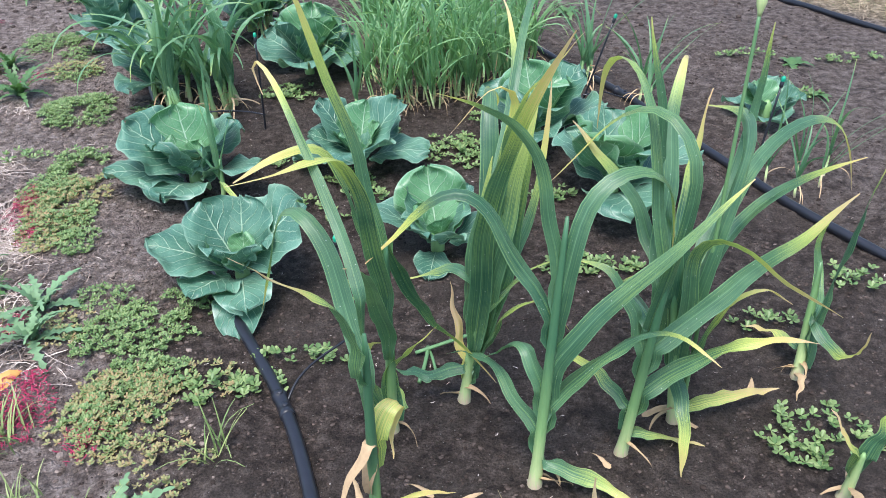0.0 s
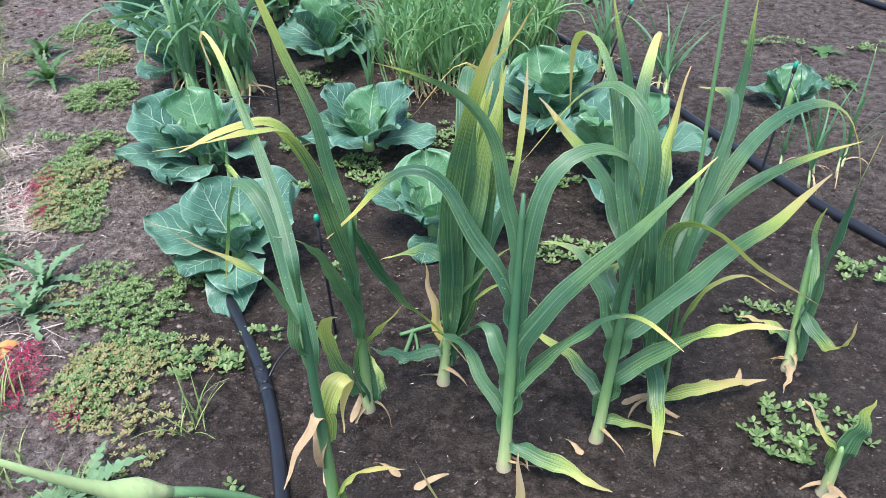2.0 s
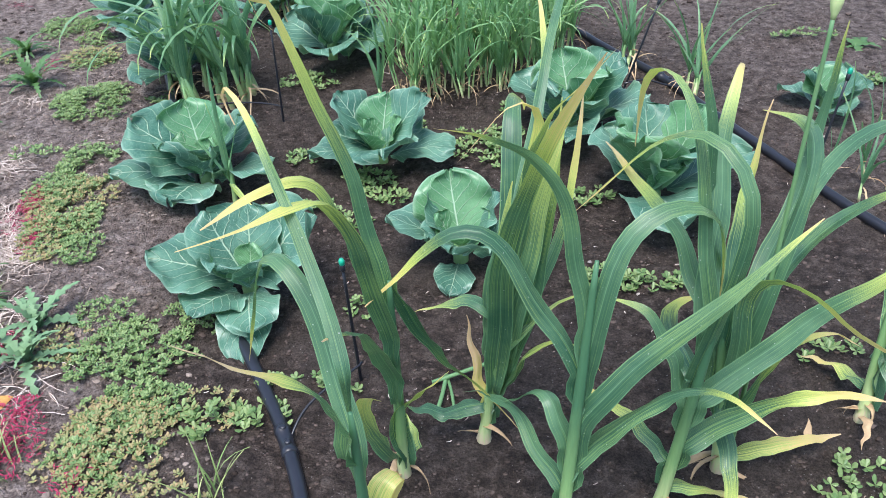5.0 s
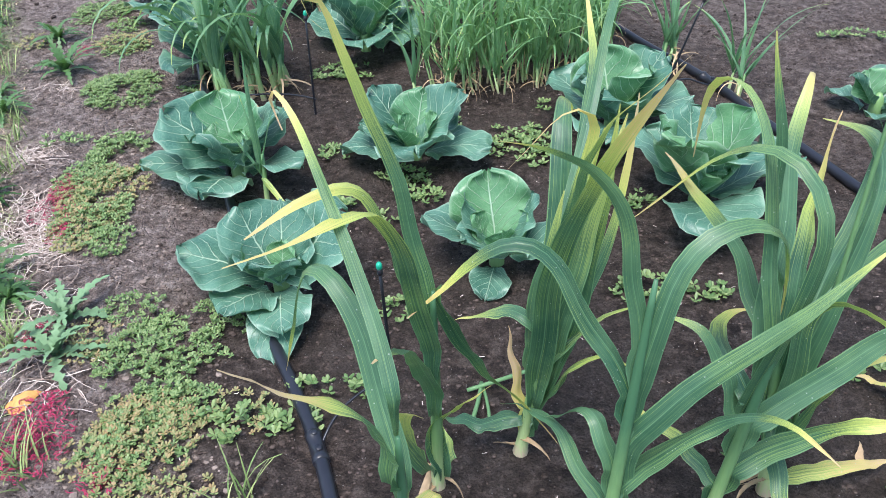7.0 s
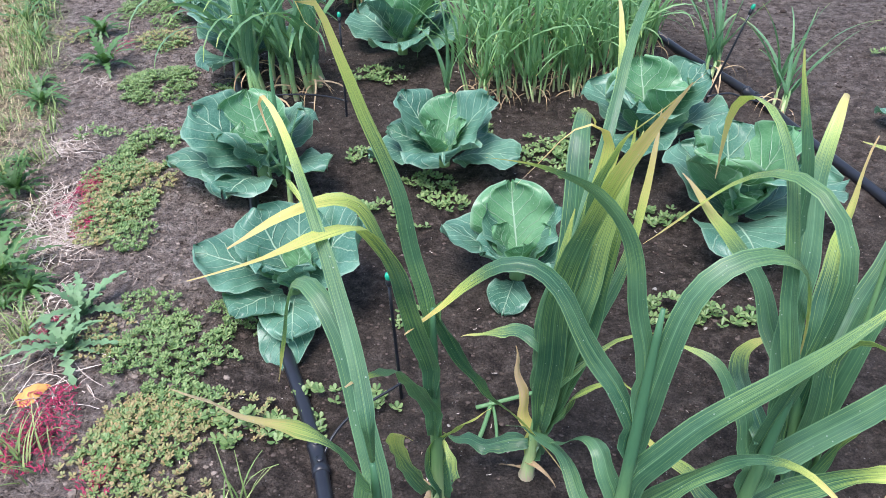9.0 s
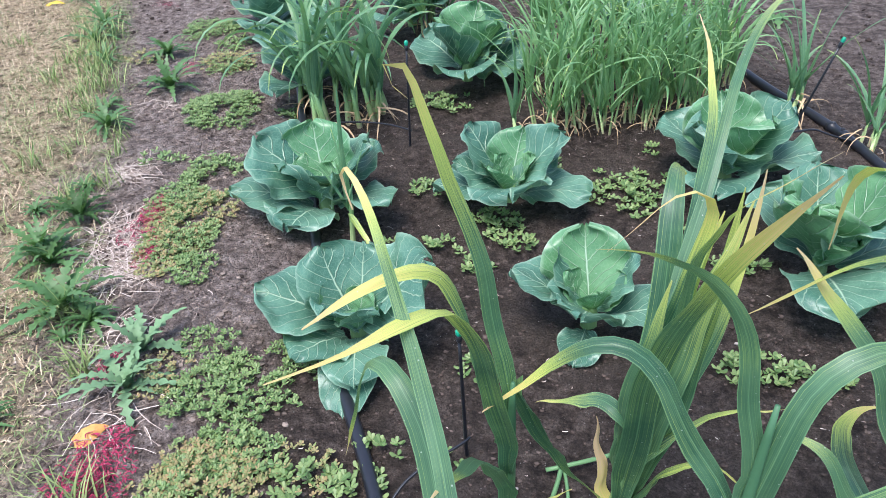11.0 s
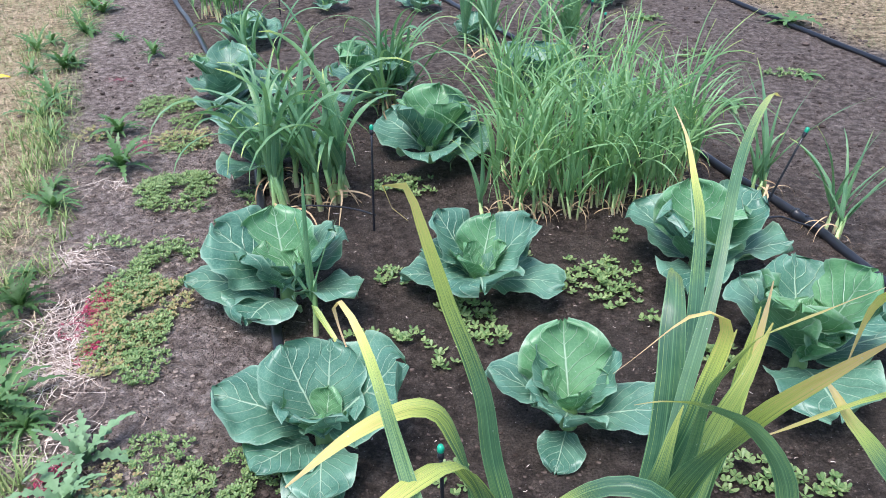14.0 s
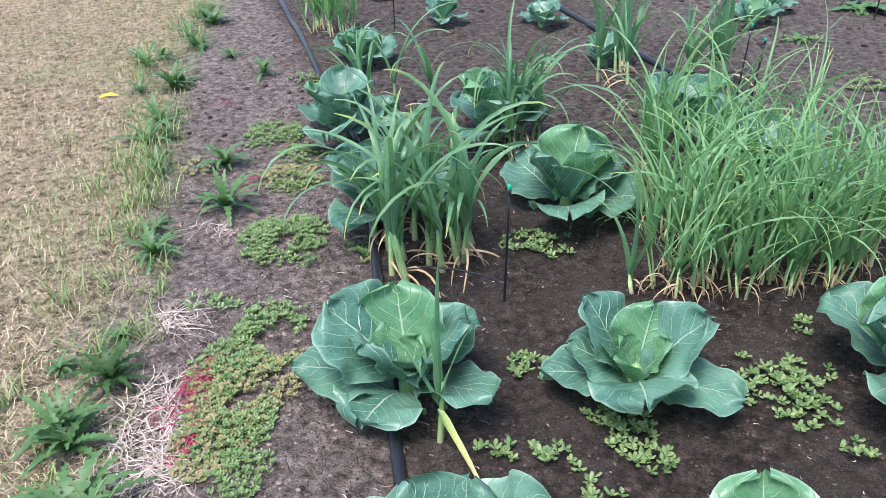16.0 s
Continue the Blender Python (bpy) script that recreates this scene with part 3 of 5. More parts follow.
garlic_plant(0.44, 1.145, (-0.048, 0.03), 0.4, [
    (0.183, 17, 0.664, 79, -21, 0.54, 2.2, 90, 0.039, 0.72, 1.2),
    (0.22, 109, 0.432, 97, 49, 0.38, 2.4, -52, 0.036, 0.55, 1),
    (0.187, 66, 0.95, 31, -72, 0.69, 2, -47, 0.03, 0.65, 1),
    (0.125, 64, 0.6, 92, 11, 0.25, 1.7, -50, 0.03, 0.75, 1.05),
    (0.204, 59, 0.58, 43, 94, 0.66, 2.5, -9, 0.03, 0.85, 1.1),
    (0.223, 171, 0.549, 80, 80, 0.51, 1.7, -11, 0.026, 0.85, 1.1),
    (0.127, -67, 0.531, 91, -30, 0.57, 6, 49, 0.027, 0.45, 1.05),
    (0.096, -26, 0.366, 77, -45, 0.65, 2.9, 57, 0.029, 0.3, 1),
    (0.146, -91, 0.218, -20, -78, 0.58, 2.4, 6, 0.025, 0.3, 1.1),
    (0.034, -4, 0.221, 22, -20, 0.44, 1.5, 35, 0.028, -0.3, 1),
], "tall garlic plant with broad folded leaves")
garlic_plant(0.703, 1.24, (0.008, 0.054), 0.24, [
    (0.08, 0, 0.406, 85, 83, 0.53, 1.7, 1, 0.036, 0.75, 1.1),
    (0.137, -77, 0.21, -23, 79, 0.5, 2.2, 3, 0.023, 0.2, 1),
    (0.114, 52, 0.262, -5, 104, 0.58, 1.4, 52, 0.022, 0.7, 1.3),
    (0.063, 94, 0.163, -20, -24, 0.48, 1.6, 39, 0.027, 0, 1),
    (0.005, -103, 0.103, 56, -44, 0.51, 1.7, -24, 0.015, -0.9, 0.3),
], "leaning garlic plant with a withered base")
garlic_plant(0.69, 0.968, (0, -0.006), 0.12, [
    (0.1, 26, 0.113, 72, 75, 0.5, 1.6, -5, 0.026, 0.5, 1.3),
    (0.112, -180, 0.132, 60, 51, 0.51, 1.6, 0, 0.019, -0.1, 0.8),
    (0.037, -104, 0.162, 45, -4, 0.5, 1.7, -41, 0.014, -1, 0.2),
], "small leaning garlic plant with yellowed leaves")
garlic_plant(0.16, 0.66, (-0.004, 0.01), 0.13, [
    (0.10, -165, 0.347, 80, 74, 0.5, 1.6, 8, 0.022, 0.55, 0.95),
    (0.07, -7, 0.361, 84, 88, 0.5, 1.6, 0, 0.022, 0.35, 0.85),
    (0.12, -171, 0.239, 30, 68, 0.5, 1.6, -3, 0.02, 0.6, 1.05),
    (0.12, 3, 0.213, 25, 65, 0.5, 1.6, 0, 0.02, 0.6, 1.05),
], "low garlic plant with upright leaves and orange tips")


def garlic_scape(x, y, heading, length, e1, k, veer, label):
    """A garlic plant that has bolted: a smooth curving stalk with a swollen bud and a long beak."""
    z = on_ground(x, y)
    thing = empty("garlic_scape", x, y, z)
    pts = arc((0, 0, 0), heading, length, 85, e1, k, veer, 30)
    n = len(pts) - 1
    s = Sheet()
    s.tube(pts, [0.0045 - 0.0017 * i / n for i in range(n + 1)], 8, [0.45 + 0.1 * i / n for i in range(n + 1)])
    part("stalk", s, STEM, thing)
    d = (pts[-1] - pts[-2]).normalized()
    s = Sheet()
    offs = (-0.006, 0.0, 0.008, 0.015, 0.022, 0.030, 0.043, 0.062, 0.088)
    s.tube([pts[-1] + d * o + Vector((0, 0, 1.6 * max(0.0, o - 0.02) ** 1.5)) for o in offs], [0.003, 0.004, 0.0066, 0.0078, 0.0068, 0.0042, 0.0030, 0.0022, 0.0008], 12, [0.08] * 4 + [0.12] * 5)
    part("bud", s, STEM, thing, "swollen pale green flower bud with a beak")
    return tagged(thing, label, "garlic scape", group="garlic scapes")


garlic_scape(0.455, 1.15, 75, 0.76, 82, 1.5, 0, "tall bolted garlic stalk with a pale pointed bud")
garlic_scape(0.143, 0.443, 181, 0.785, 35, 4.85, 40, "bolted garlic stalk curving to a swollen pale bud")

# ---- cabbages ----


def cabbage_leaf(heading, lift, length, width, seed, tilt=0.0, base=0.03, cup=0.35, curl=12, wavy=1.0):
    """One broad leaf: a midrib that arches outwards, a rounded blade, cupped, with a ruffled edge."""
    rng = random.Random(seed)
    s = Sheet()
    n, w = 16, 14
    mid = arc((0, 0, 0), 0, length, lift + curl, lift - 1.6 * curl, 1.3, 0, n)
    rows = []
    ph, ph2, q = rng.uniform(0, 6), rng.uniform(0, 6), rng.uniform(0.8, 1.2)
    for i, c in enumerate(mid):
        t = i / n
        d = (mid[min(i + 1, n)] - mid[max(i - 1, 0)]).normalized()
        up = Vector((-d.z, 0, d.x))
        half = width * 0.5 * (0.16 + 0.84 * min(1.0, max(0.0, (t - 0.02) / 0.42)) ** 0.75) * max(0.0, 1 - max(0.0, (t - 0.5) / 0.503) ** 2.2) ** 0.5
        row = []
        for j in range(w + 1):
            x = 2 * j / w - 1
            ruffle = wavy * abs(x) ** 3 * width * 0.055 * (math.sin(11 * t * q + ph + (x > 0) * 2) + 0.5 * math.sin(23 * t + ph2 - (x > 0)))
            pucker = 0.004 * noise.noise(Vector((x * 4 + seed, t * 7, seed * 0.3)))
            rim = 0.07 * width * t ** 6 * math.sin(x * 5 + ph)
            back = -0.25 * width * cup * max(0.0, abs(x) - 0.72) * 2.0
            p = c + Vector((0, 1, 0)) * (x * half * (1 - 0.10 * cup * x * x)) + up * (half * cup * x * x + ruffle + pucker + rim + back)
            p += d * (0.02 * width * math.sin(x * 9 + ph2) * t * t)
            row.append(p)
        rows.append(row)
    s.grid(rows, [j / w for j in range(w + 1)], [i / n for i in range(n + 1)], [0.0] * (n + 1))
    turn = pose(0, 0, 0, 0, 0, heading) @ Matrix.Translation((base, 0, 0)) @ pose(0, 0, 0, tilt, 0, 0)
    s.v = [tuple(turn @ Vector(p)) for p in s.v]
    return s


def cabbage(x, y, leaves, seed, size=1.0, label="blue-green cabbage with loose outer leaves on dark soil", heart=True, base=0.05):
    """leaves: rows of (heading, lift, length, width, height of the leaf's foot, cup)."""
    z = on_ground(x, y)
    thing = empty("cabbage", x, y, z)
    s = Sheet()
    s.tube([Vector((0, 0, t)) for t in (-0.03, 0.0, 0.03, 0.055, 0.07)], [0.016, 0.018, 0.018, 0.014, 0.006], 10, [0.3] * 5)
    part("stalk", s, STEM, thing)
    rng = random.Random(seed)
    for i, (head, lift, length, width, foot, cup) in enumerate(leaves):
        upright = min(1.0, max(0.0, (lift - 22) / 30))
        s = cabbage_leaf(head, lift + 6 * upright, length * size * 1.0, width * size * 1.05, seed * 31 + i, rng.uniform(-12, 12), 0.012 + 0.02 * (lift < 30), cup * (0.8 + 0.3 * upright), 14 - 15 * upright, 1.05)
        ob = part("outer_leaf", s, CABBAGE_HEART if lift > 52 else CABBAGE, thing)
        ob.location.z = foot * size
    if heart:
        for i in range(3):
            inner = cabbage_leaf(seed * 47 + i * 140, (60, 64, 68, 76)[i], (0.115, 0.10, 0.08, 0.055)[i] * size, (0.125, 0.11, 0.09, 0.065)[i] * size, seed * 17 + i, 0, (0.024, 0.019, 0.012, 0.004)[i], (0.30, 0.34, 0.4, 0.5)[i], (2, -2, -8, -14)[i], 0.5)
            ob = part("heart_leaf", inner, CABBAGE_HEART, thing, "pale green inner leaf")
            ob.location.z = (0.05, 0.055, 0.065, 0.075)[i] * size
    return tagged(thing, label, "cabbage", group="cabbages in the bed")


def random_leaves(seed, n=9):
    rng = random.Random(seed)
    rows = []
    for i in range(n):
        inner = i >= n // 2
        rows.append((i * 137.5 + rng.uniform(-15, 15), rng.uniform(42, 56) if inner else rng.uniform(12, 32), rng.uniform(0.17, 0.21) if inner else rng.uniform(0.18, 0.22), rng.uniform(0.18, 0.23), 0.06 if inner else 0.035, rng.uniform(0.3, 0.5)))
    return rows


cabbage(-0.70, 2.02, [(172, 40, 0.22, 0.25, 0.06, 0.2), (200, 20, 0.22, 0.20, 0.03, 0.15), (258, 14, 0.15, 0.20, 0.035, 0.25), (236, 48, 0.15, 0.18, 0.06, 0.3), (6, 46, 0.20, 0.22, 0.06, 0.25), (335, 22, 0.21, 0.16, 0.035, 0.3), (95, 57, 0.19, 0.22, 0.06, 0.35), (130, 30, 0.20, 0.2, 0.04, 0.3), (50, 30, 0.20, 0.2, 0.04, 0.3), (305, 46, 0.14, 0.16, 0.06, 0.35)], 3, 0.95)
cabbage(-0.25, 2.15, [(158, 46, 0.20, 0.19, 0.05, 0.3), (203, 16, 0.19, 0.17, 0.03, 0.2), (283, 26, 0.18, 0.22, 0.06, 0.15), (24, 48, 0.21, 0.18, 0.05, 0.35), (346, 14, 0.21, 0.15, 0.03, 0.25), (90, 57, 0.16, 0.17, 0.05, 0.4), (185, 32, 0.17, 0.16, 0.04, 0.3), (60, 26, 0.17, 0.16, 0.03, 0.3)], 5, 0.90)
cabbage(-0.015, 1.71, [(95, 54, 0.20, 0.22, 0.055, 0.3), (187, 30, 0.21, 0.19, 0.045, 0.25), (258, 34, 0.14, 0.18, 0.055, 0.3), (352, 20, 0.22, 0.16, 0.04, 0.35), (262, 0, 0.13, 0.11, 0.02, 0.3), (30, 48, 0.17, 0.17, 0.05, 0.35), (140, 46, 0.17, 0.17, 0.05, 0.35), (225, 40, 0.14, 0.15, 0.05, 0.35)], 8, 0.83)
cabbage(-0.475, 1.59, [(186, 28, 0.22, 0.22, 0.05, 0.2), (145, 48, 0.19, 0.21, 0.06, 0.3), (22, 42, 0.24, 0.27, 0.06, 0.2), (240, 18, 0.16, 0.17, 0.04, 0.25), (286, 8, 0.18, 0.15, 0.045, 0.2), (255, 48, 0.14, 0.16, 0.06, 0.35), (80, 50, 0.18, 0.2, 0.06, 0.3), (320, 44, 0.15, 0.15, 0.06, 0.35), (280, -6, 0.22, 0.13, 0.035, 0.25)], 11, 0.87)
cabbage(0.275, 2.28, random_leaves(21), 13, 0.95)
cabbage(0.45, 1.93, random_leaves(34), 14, 1.02)
cabbage(-0.51, 2.87, random_leaves(41), 15, 1.0)
cabbage(-1.01, 2.70, random_leaves(52), 16, 0.95)
cabbage(-1.36, 3.22, random_leaves(63), 17, 1.0)
cabbage(-0.19, 3.45, random_leaves(74), 18, 0.95)
cabbage(0.05, 3.10, random_leaves(85), 19, 0.9)
cabbage(-0.82, 3.32, random_leaves(96), 20, 1.0)
cabbage(-1.6, 4.0, random_leaves(107), 22, 0.7)
for x, y, seed in ((-1.42, 4.66, 31), (-0.92, 4.68, 32), (-0.56, 4.18, 33), (-1.9, 5.1, 34), (0.05, 4.85, 35), (1.02, 2.42, 36), (0.12, 5.05, 37)):
    cabbage(x, y, random_leaves(seed, 7), seed, 0.55, "small young cabbage plant on bare soil", heart=False)

# ---- leeks and onions ----


def allium_clump(name, x, y, stems, spread, tall, width, material, label, category, group, seed, droop=(0, 60), dry=0.85, roots=True):
    """A clump of upright stems that fan into long leaves; its dead lower leaves trail on the soil."""
    z = on_ground(x, y)
    rng = random.Random(seed)
    thing = empty(name, x, y, z)
    for i in range(stems):
        a, r = rng.uniform(0, math.tau), spread * math.sqrt(rng.random())
        foot = Vector((r * math.cos(a), r * math.sin(a), 0))
        lean = Vector((rng.uniform(-0.2, 0.22) + (2.4 if width < 0.015 else 0.9) * foot.x, rng.uniform(-0.2, 0.2) + (2.0 if width < 0.015 else 0.9) * foot.y, 1))
        shank = tall * rng.uniform(0.18, 0.28)
        s = Sheet()
        ts = (-0.04, 0.0, 0.04, 0.5 * shank, shank)
        s.tube([foot + lean * t for t in ts], [width * q for q in (0.30, 0.36, 0.33, 0.28, 0.2)], 7, [max(0, t / 0.26) for t in ts])
        part("stem", s, STEM, thing)
        s = Sheet()
        for j in range(rng.randint(3, 5)):
            e0 = rng.uniform(56, 96)
            length = tall * rng.uniform(0.5, 1.12)
            ribbon(s, arc(foot + lean * shank * rng.uniform(0.6, 0.98), rng.uniform(0, 360), length, e0, e0 - rng.uniform(*droop) - 12, rng.uniform(1.3, 3.4), rng.uniform(-50, 50), 12), width * rng.uniform(0.75, 1.1), 0.5, dry * rng.uniform(0.85, 1.15), 1.25, rng.uniform(-40, 40))
        part("leaves", s, material, thing)
        if roots:
            s = Sheet()
            for j in range(rng.choice((1, 1, 2, 3))):
                ribbon(s, arc(foot + Vector((0, 0, 0.02 + 0.02 * j)), rng.uniform(180, 380), rng.uniform(0.03, 0.12) * (1.0 if width < 0.015 else 1.7), rng.uniform(10, 70), -85, 1.0, rng.uniform(-70, 70), 8), 0.0045 if width < 0.015 else 0.008, 0.3, -1, 0.2, rng.uniform(-60, 60))
            part("dead_leaves", s, DEAD, thing, "trailing dry straw-coloured leaves")
    return tagged(thing, label, category, group=group)


LEEK_LABEL = "clump of blue-green leeks with arching flat leaves"
allium_clump("leek_clump", -0.82, 2.50, 8, 0.09, 0.52, 0.026, LEEK, LEEK_LABEL, "leeks", "leek clumps", 3, (40, 150))
allium_clump("leek_clump", -0.72, 2.56, 5, 0.07, 0.50, 0.026, LEEK, LEEK_LABEL, "leeks", "leek clumps", 4, (40, 160))
allium_clump("leek_clump", -0.95, 2.62, 4, 0.07, 0.48, 0.024, LEEK, LEEK_LABEL, "leeks", "leek clumps", 5, (40, 150))
allium_clump("leek_clump", -0.78, 3.32, 9, 0.12, 0.44, 0.018, LEEK, LEEK_LABEL, "leeks", "leek clumps", 6, (40, 150))
allium_clump("leek_clump", -1.25, 3.5, 5, 0.14, 0.42, 0.018, LEEK, LEEK_LABEL, "leeks", "leek clumps", 7, (30, 140))
allium_clump("leek_clump", -0.48, 4.0, 6, 0.1, 0.46, 0.020, LEEK, LEEK_LABEL, "leeks", "leek clumps", 8, (10, 70))
allium_clump("leek_clump", -0.13, 4.0, 6, 0.1, 0.40, 0.020, LEEK, LEEK_LABEL, "leeks", "leek clumps", 9, (10, 70))
allium_clump("leek_clump", 0.50, 2.72, 3, 0.05, 0.34, 0.019, LEEK, LEEK_LABEL, "leeks", "leek clumps", 10, (10, 60))
allium_clump("leek_clump", 0.70, 2.55, 4, 0.07, 0.30, 0.014, LEEK, LEEK_LABEL, "leeks", "leek clumps", 11, (10, 60))
allium_clump("leek_clump", 0.98, 2.02, 5, 0.10, 0.28, 0.010, LEEK, LEEK_LABEL, "leeks", "leek clumps", 12, (10, 60))


def lone_leek(x, y):
    """One thin leek against the cabbage, with a yellowed leaf bent down to the soil."""
    thing = empty("single_leek", x, y, on_ground(x, y))
    s = Sheet()
    s.tube([Vector((0.004 * t, 0.002 * t, 0.05 * t)) for t in (-0.6, 0, 1, 2, 3)], [0.006, 0.007, 0.0062, 0.006, 0.004], 9, [0, 0.05, 0.2, 0.4, 0.6])
    part("stem", s, STEM, thing)
    for row, width, d0 in (((0.11, 60, 0.30, 88, 84, 1.5, 0), 0.017, 0.95), ((0.10, 10, 0.22, 74, 64, 1.5, 0), 0.013, 0.95), ((0.09, 160, 0.18, 62, 20, 1.5, -10), 0.011, 0.8), ((0.10, 120, 0.2, 85, 70, 2, 20), 0.010, 0.8)):
        s = Sheet()
        ribbon(s, arc((0.002, 0, row[0]), *row[1:], 16), width, 0.6, d0, 1.3, 10)
        part("leaf", s, LEEK, thing)
    s = Sheet()
    ribbon(s, arc((0, 0, 0.085), -44, 0.20, -15, -32, 1.0, 0, 14), 0.016, 0.5, -0.4, 1.2, 0)
    part("fallen_leaf", s, LEEK, thing, "yellowed leaf bent down to the soil")
    tagged(thing, "thin leek with a bent yellow leaf beside a cabbage", "leek", group="leek clumps")


lone_leek(-0.598, 1.915)
allium_clump("single_leek", -0.287, 2.50, 1, 0.0, 0.30, 0.016, LEEK, "single leek beside the onion patch", "leek", "leek clumps", 45, (0, 50))
ONION_LABEL = "dense bunch of slender green onions with straw-coloured bases"
prng = random.Random(99)
for x, y in ((-0.205, 2.53), (-0.125, 2.545), (-0.10, 2.60), (-0.03, 2.575), (0.015, 2.64), (0.075, 2.606), (0.115, 2.65), (0.18, 2.66), (0.24, 2.72), (0.29, 2.76), (-0.19, 2.66), (-0.09, 2.74), (0.02, 2.78), (0.12, 2.82), (0.21, 2.86), (-0.24, 2.80), (-0.14, 2.90), (-0.02, 2.94), (0.10, 2.98), (-0.26, 2.98), (-0.16, 3.08), (-0.04, 3.20), (-0.30, 3.16), (0.30, 2.90)):
    allium_clump("onion_bunch", x, y, 6, 0.034, prng.uniform(0.36, 0.52), 0.0105, ONION, ONION_LABEL, "green onions", "green onion patch", prng.randint(1, 9999), (5, 150), 0.88)
for x, y in ((-1.98, 4.42), (-1.86, 4.40), (-2.05, 4.55)):
    allium_clump("onion_bunch", x, y, 9, 0.06, 0.36, 0.012, ONION, "dense bunch of green onions with thick dry bases", "green onions", "green onion patch", prng.randint(1, 9999), (10, 60), 0.8)

# ---- weeds, straw and litter ----


def small_leaf(sheet, c, heading, lift, length, width):
    """A small thick rounded leaf of six points."""
    h, e = radians(heading), radians(lift)
    d = Vector((math.cos(e) * math.cos(h), math.cos(e) * math.sin(h), math.sin(e)))
    a = Vector((-math.sin(h), math.cos(h), 0))
    up = a.cross(d) * (-0.12 * length)
    base = len(sheet.v)
    for p in (c, c + d * length * 0.55 + a * width * 0.5 - up, c + d * length * 0.9 + a * width * 0.32, c + d * length, c + d * length * 0.9 - a * width * 0.32, c + d * length * 0.55 - a * width * 0.5 - up):
        sheet.v.append(tuple(p))
        sheet.uv.append((0.5, 0.5))
        sheet.dry.append(0.0)
    sheet.f.append((base, base + 1, base + 2, base + 3))
    sheet.f.append((base, base + 3, base + 4, base + 5))


def purslane_patch(x, y, rx, ry, turn, cover, material, label, size=1.0, tall=0.03):
    """A mat of small creeping rosettes, thinning out at an uneven rim."""
    rng = random.Random(round(x * 997 + y * 4513))
    s = Sheet()
    n = int(cover * rx * ry * 8500 / (size * size))
    ct, st = math.cos(radians(turn)), math.sin(radians(turn))
    for i in range(n):
        a, r = rng.uniform(0, math.tau), math.sqrt(rng.random()) * (1 + 0.35 * noise.noise(Vector((x * 9 + math.cos(i * 2.4), y * 9 + math.sin(i * 2.4), 3))))
        u, v = rx * r * math.cos(a), ry * r * math.sin(a)
        px, py = x + u * ct - v * st, y + u * st + v * ct
        if noise.noise(Vector((px * 16, py * 16, 1.7))) < -0.26 - 0.25 * (1 - r):
            continue
        pz = on_ground(px, py)
        c = Vector((px, py, pz + rng.uniform(0.004, tall * (1.1 - 0.7 * min(r, 1)))))
        k = rng.randint(4, 6)
        turn0 = rng.uniform(0, 360)
        for j in range(k):
            small_leaf(s, c, turn0 + j * 360 / k + rng.uniform(-20, 20), rng.uniform(5, 40), 0.0145 * size * rng.uniform(0.7, 1.25), 0.0088 * size * rng.uniform(0.8, 1.2))
    if not s.f:
        return
    ob = new("purslane_patch", s.mesh("purslane_patch", material, False))
    tagged(ob, label, "weeds", kind="stuff")


def lobed_leaf(sheet, start, heading, length, width, e0, e1, lobes, rng):
    """A toothed or lobed leaf with an arching midrib."""
    pts = arc(start, heading, length, e0, e1, 1.2, rng.uniform(-25, 25), lobes * 4)
    n = len(pts) - 1
    rows = []
    for i, c in enumerate(pts):
        t = i / n
        d = (pts[min(i + 1, n)] - pts[max(i - 1, 0)]).normalized()
        across = Vector((-d.y, d.x, 0)).normalized()
        tooth = 0.22 + 0.78 * ((i % 4) / 3.0) * rng.uniform(0.6, 1.1)
        half = width * 0.5 * math.sin(math.pi * min(1, 0.06 + 0.9 * t) ** 0.75) * tooth + 0.001
        lift = Vector((0, 0, 0.18 * half + rng.uniform(-0.1, 0.1) * half))
        rows.append([c - across * half + lift - d * half * 0.3, c, c + across * half + lift - d * half * 0.3])
    sheet.grid(rows, (0, 0.5, 1), [i / n for i in range(n + 1)], [0.0] * (n + 1))


def weed_rosette(x, y, radius, n, material, label, lobes=5, slim=0.3, upright=30, seed=1):
    z = on_ground(x, y)
    rng = random.Random(seed + round(x * 331 + y * 719))
    thing = empty("broadleaf_weed", x, y, z)
    for i in range(n):
        s = Sheet()
        length = radius * rng.uniform(0.6, 1.15)
        e0 = rng.uniform(upright * 0.5, upright * 1.6)
        lobed_leaf(s, (0, 0, 0.004), i * 137.5 + rng.uniform(-20, 20), length, length * slim, e0, e0 - rng.uniform(50, 110), lobes, rng)
        part("leaf", s, material, thing)
    return tagged(thing, label, "weed", group="broadleaf weeds")


def grass_tuft(x, y, radius, n, tall, material, label):
    rng = random.Random(round(x * 577 + y * 1291))
    z = on_ground(x, y)
    s = Sheet()
    for i in range(n):
        a, r = rng.uniform(0, math.tau), radius * rng.random()
        e0 = rng.uniform(50, 88)
        ribbon(s, arc((x + r * math.cos(a), y + r * math.sin(a), z - 0.004), rng.uniform(0, 360), tall * rng.uniform(0.5, 1.1), e0, e0 - rng.uniform(20, 80), 1.5, 0, 5), 0.004, 0.2, 2, 3)
    ob = new("grass_tuft", s.mesh("grass_tuft", material))
    tagged(ob, label, "grass", kind="stuff")


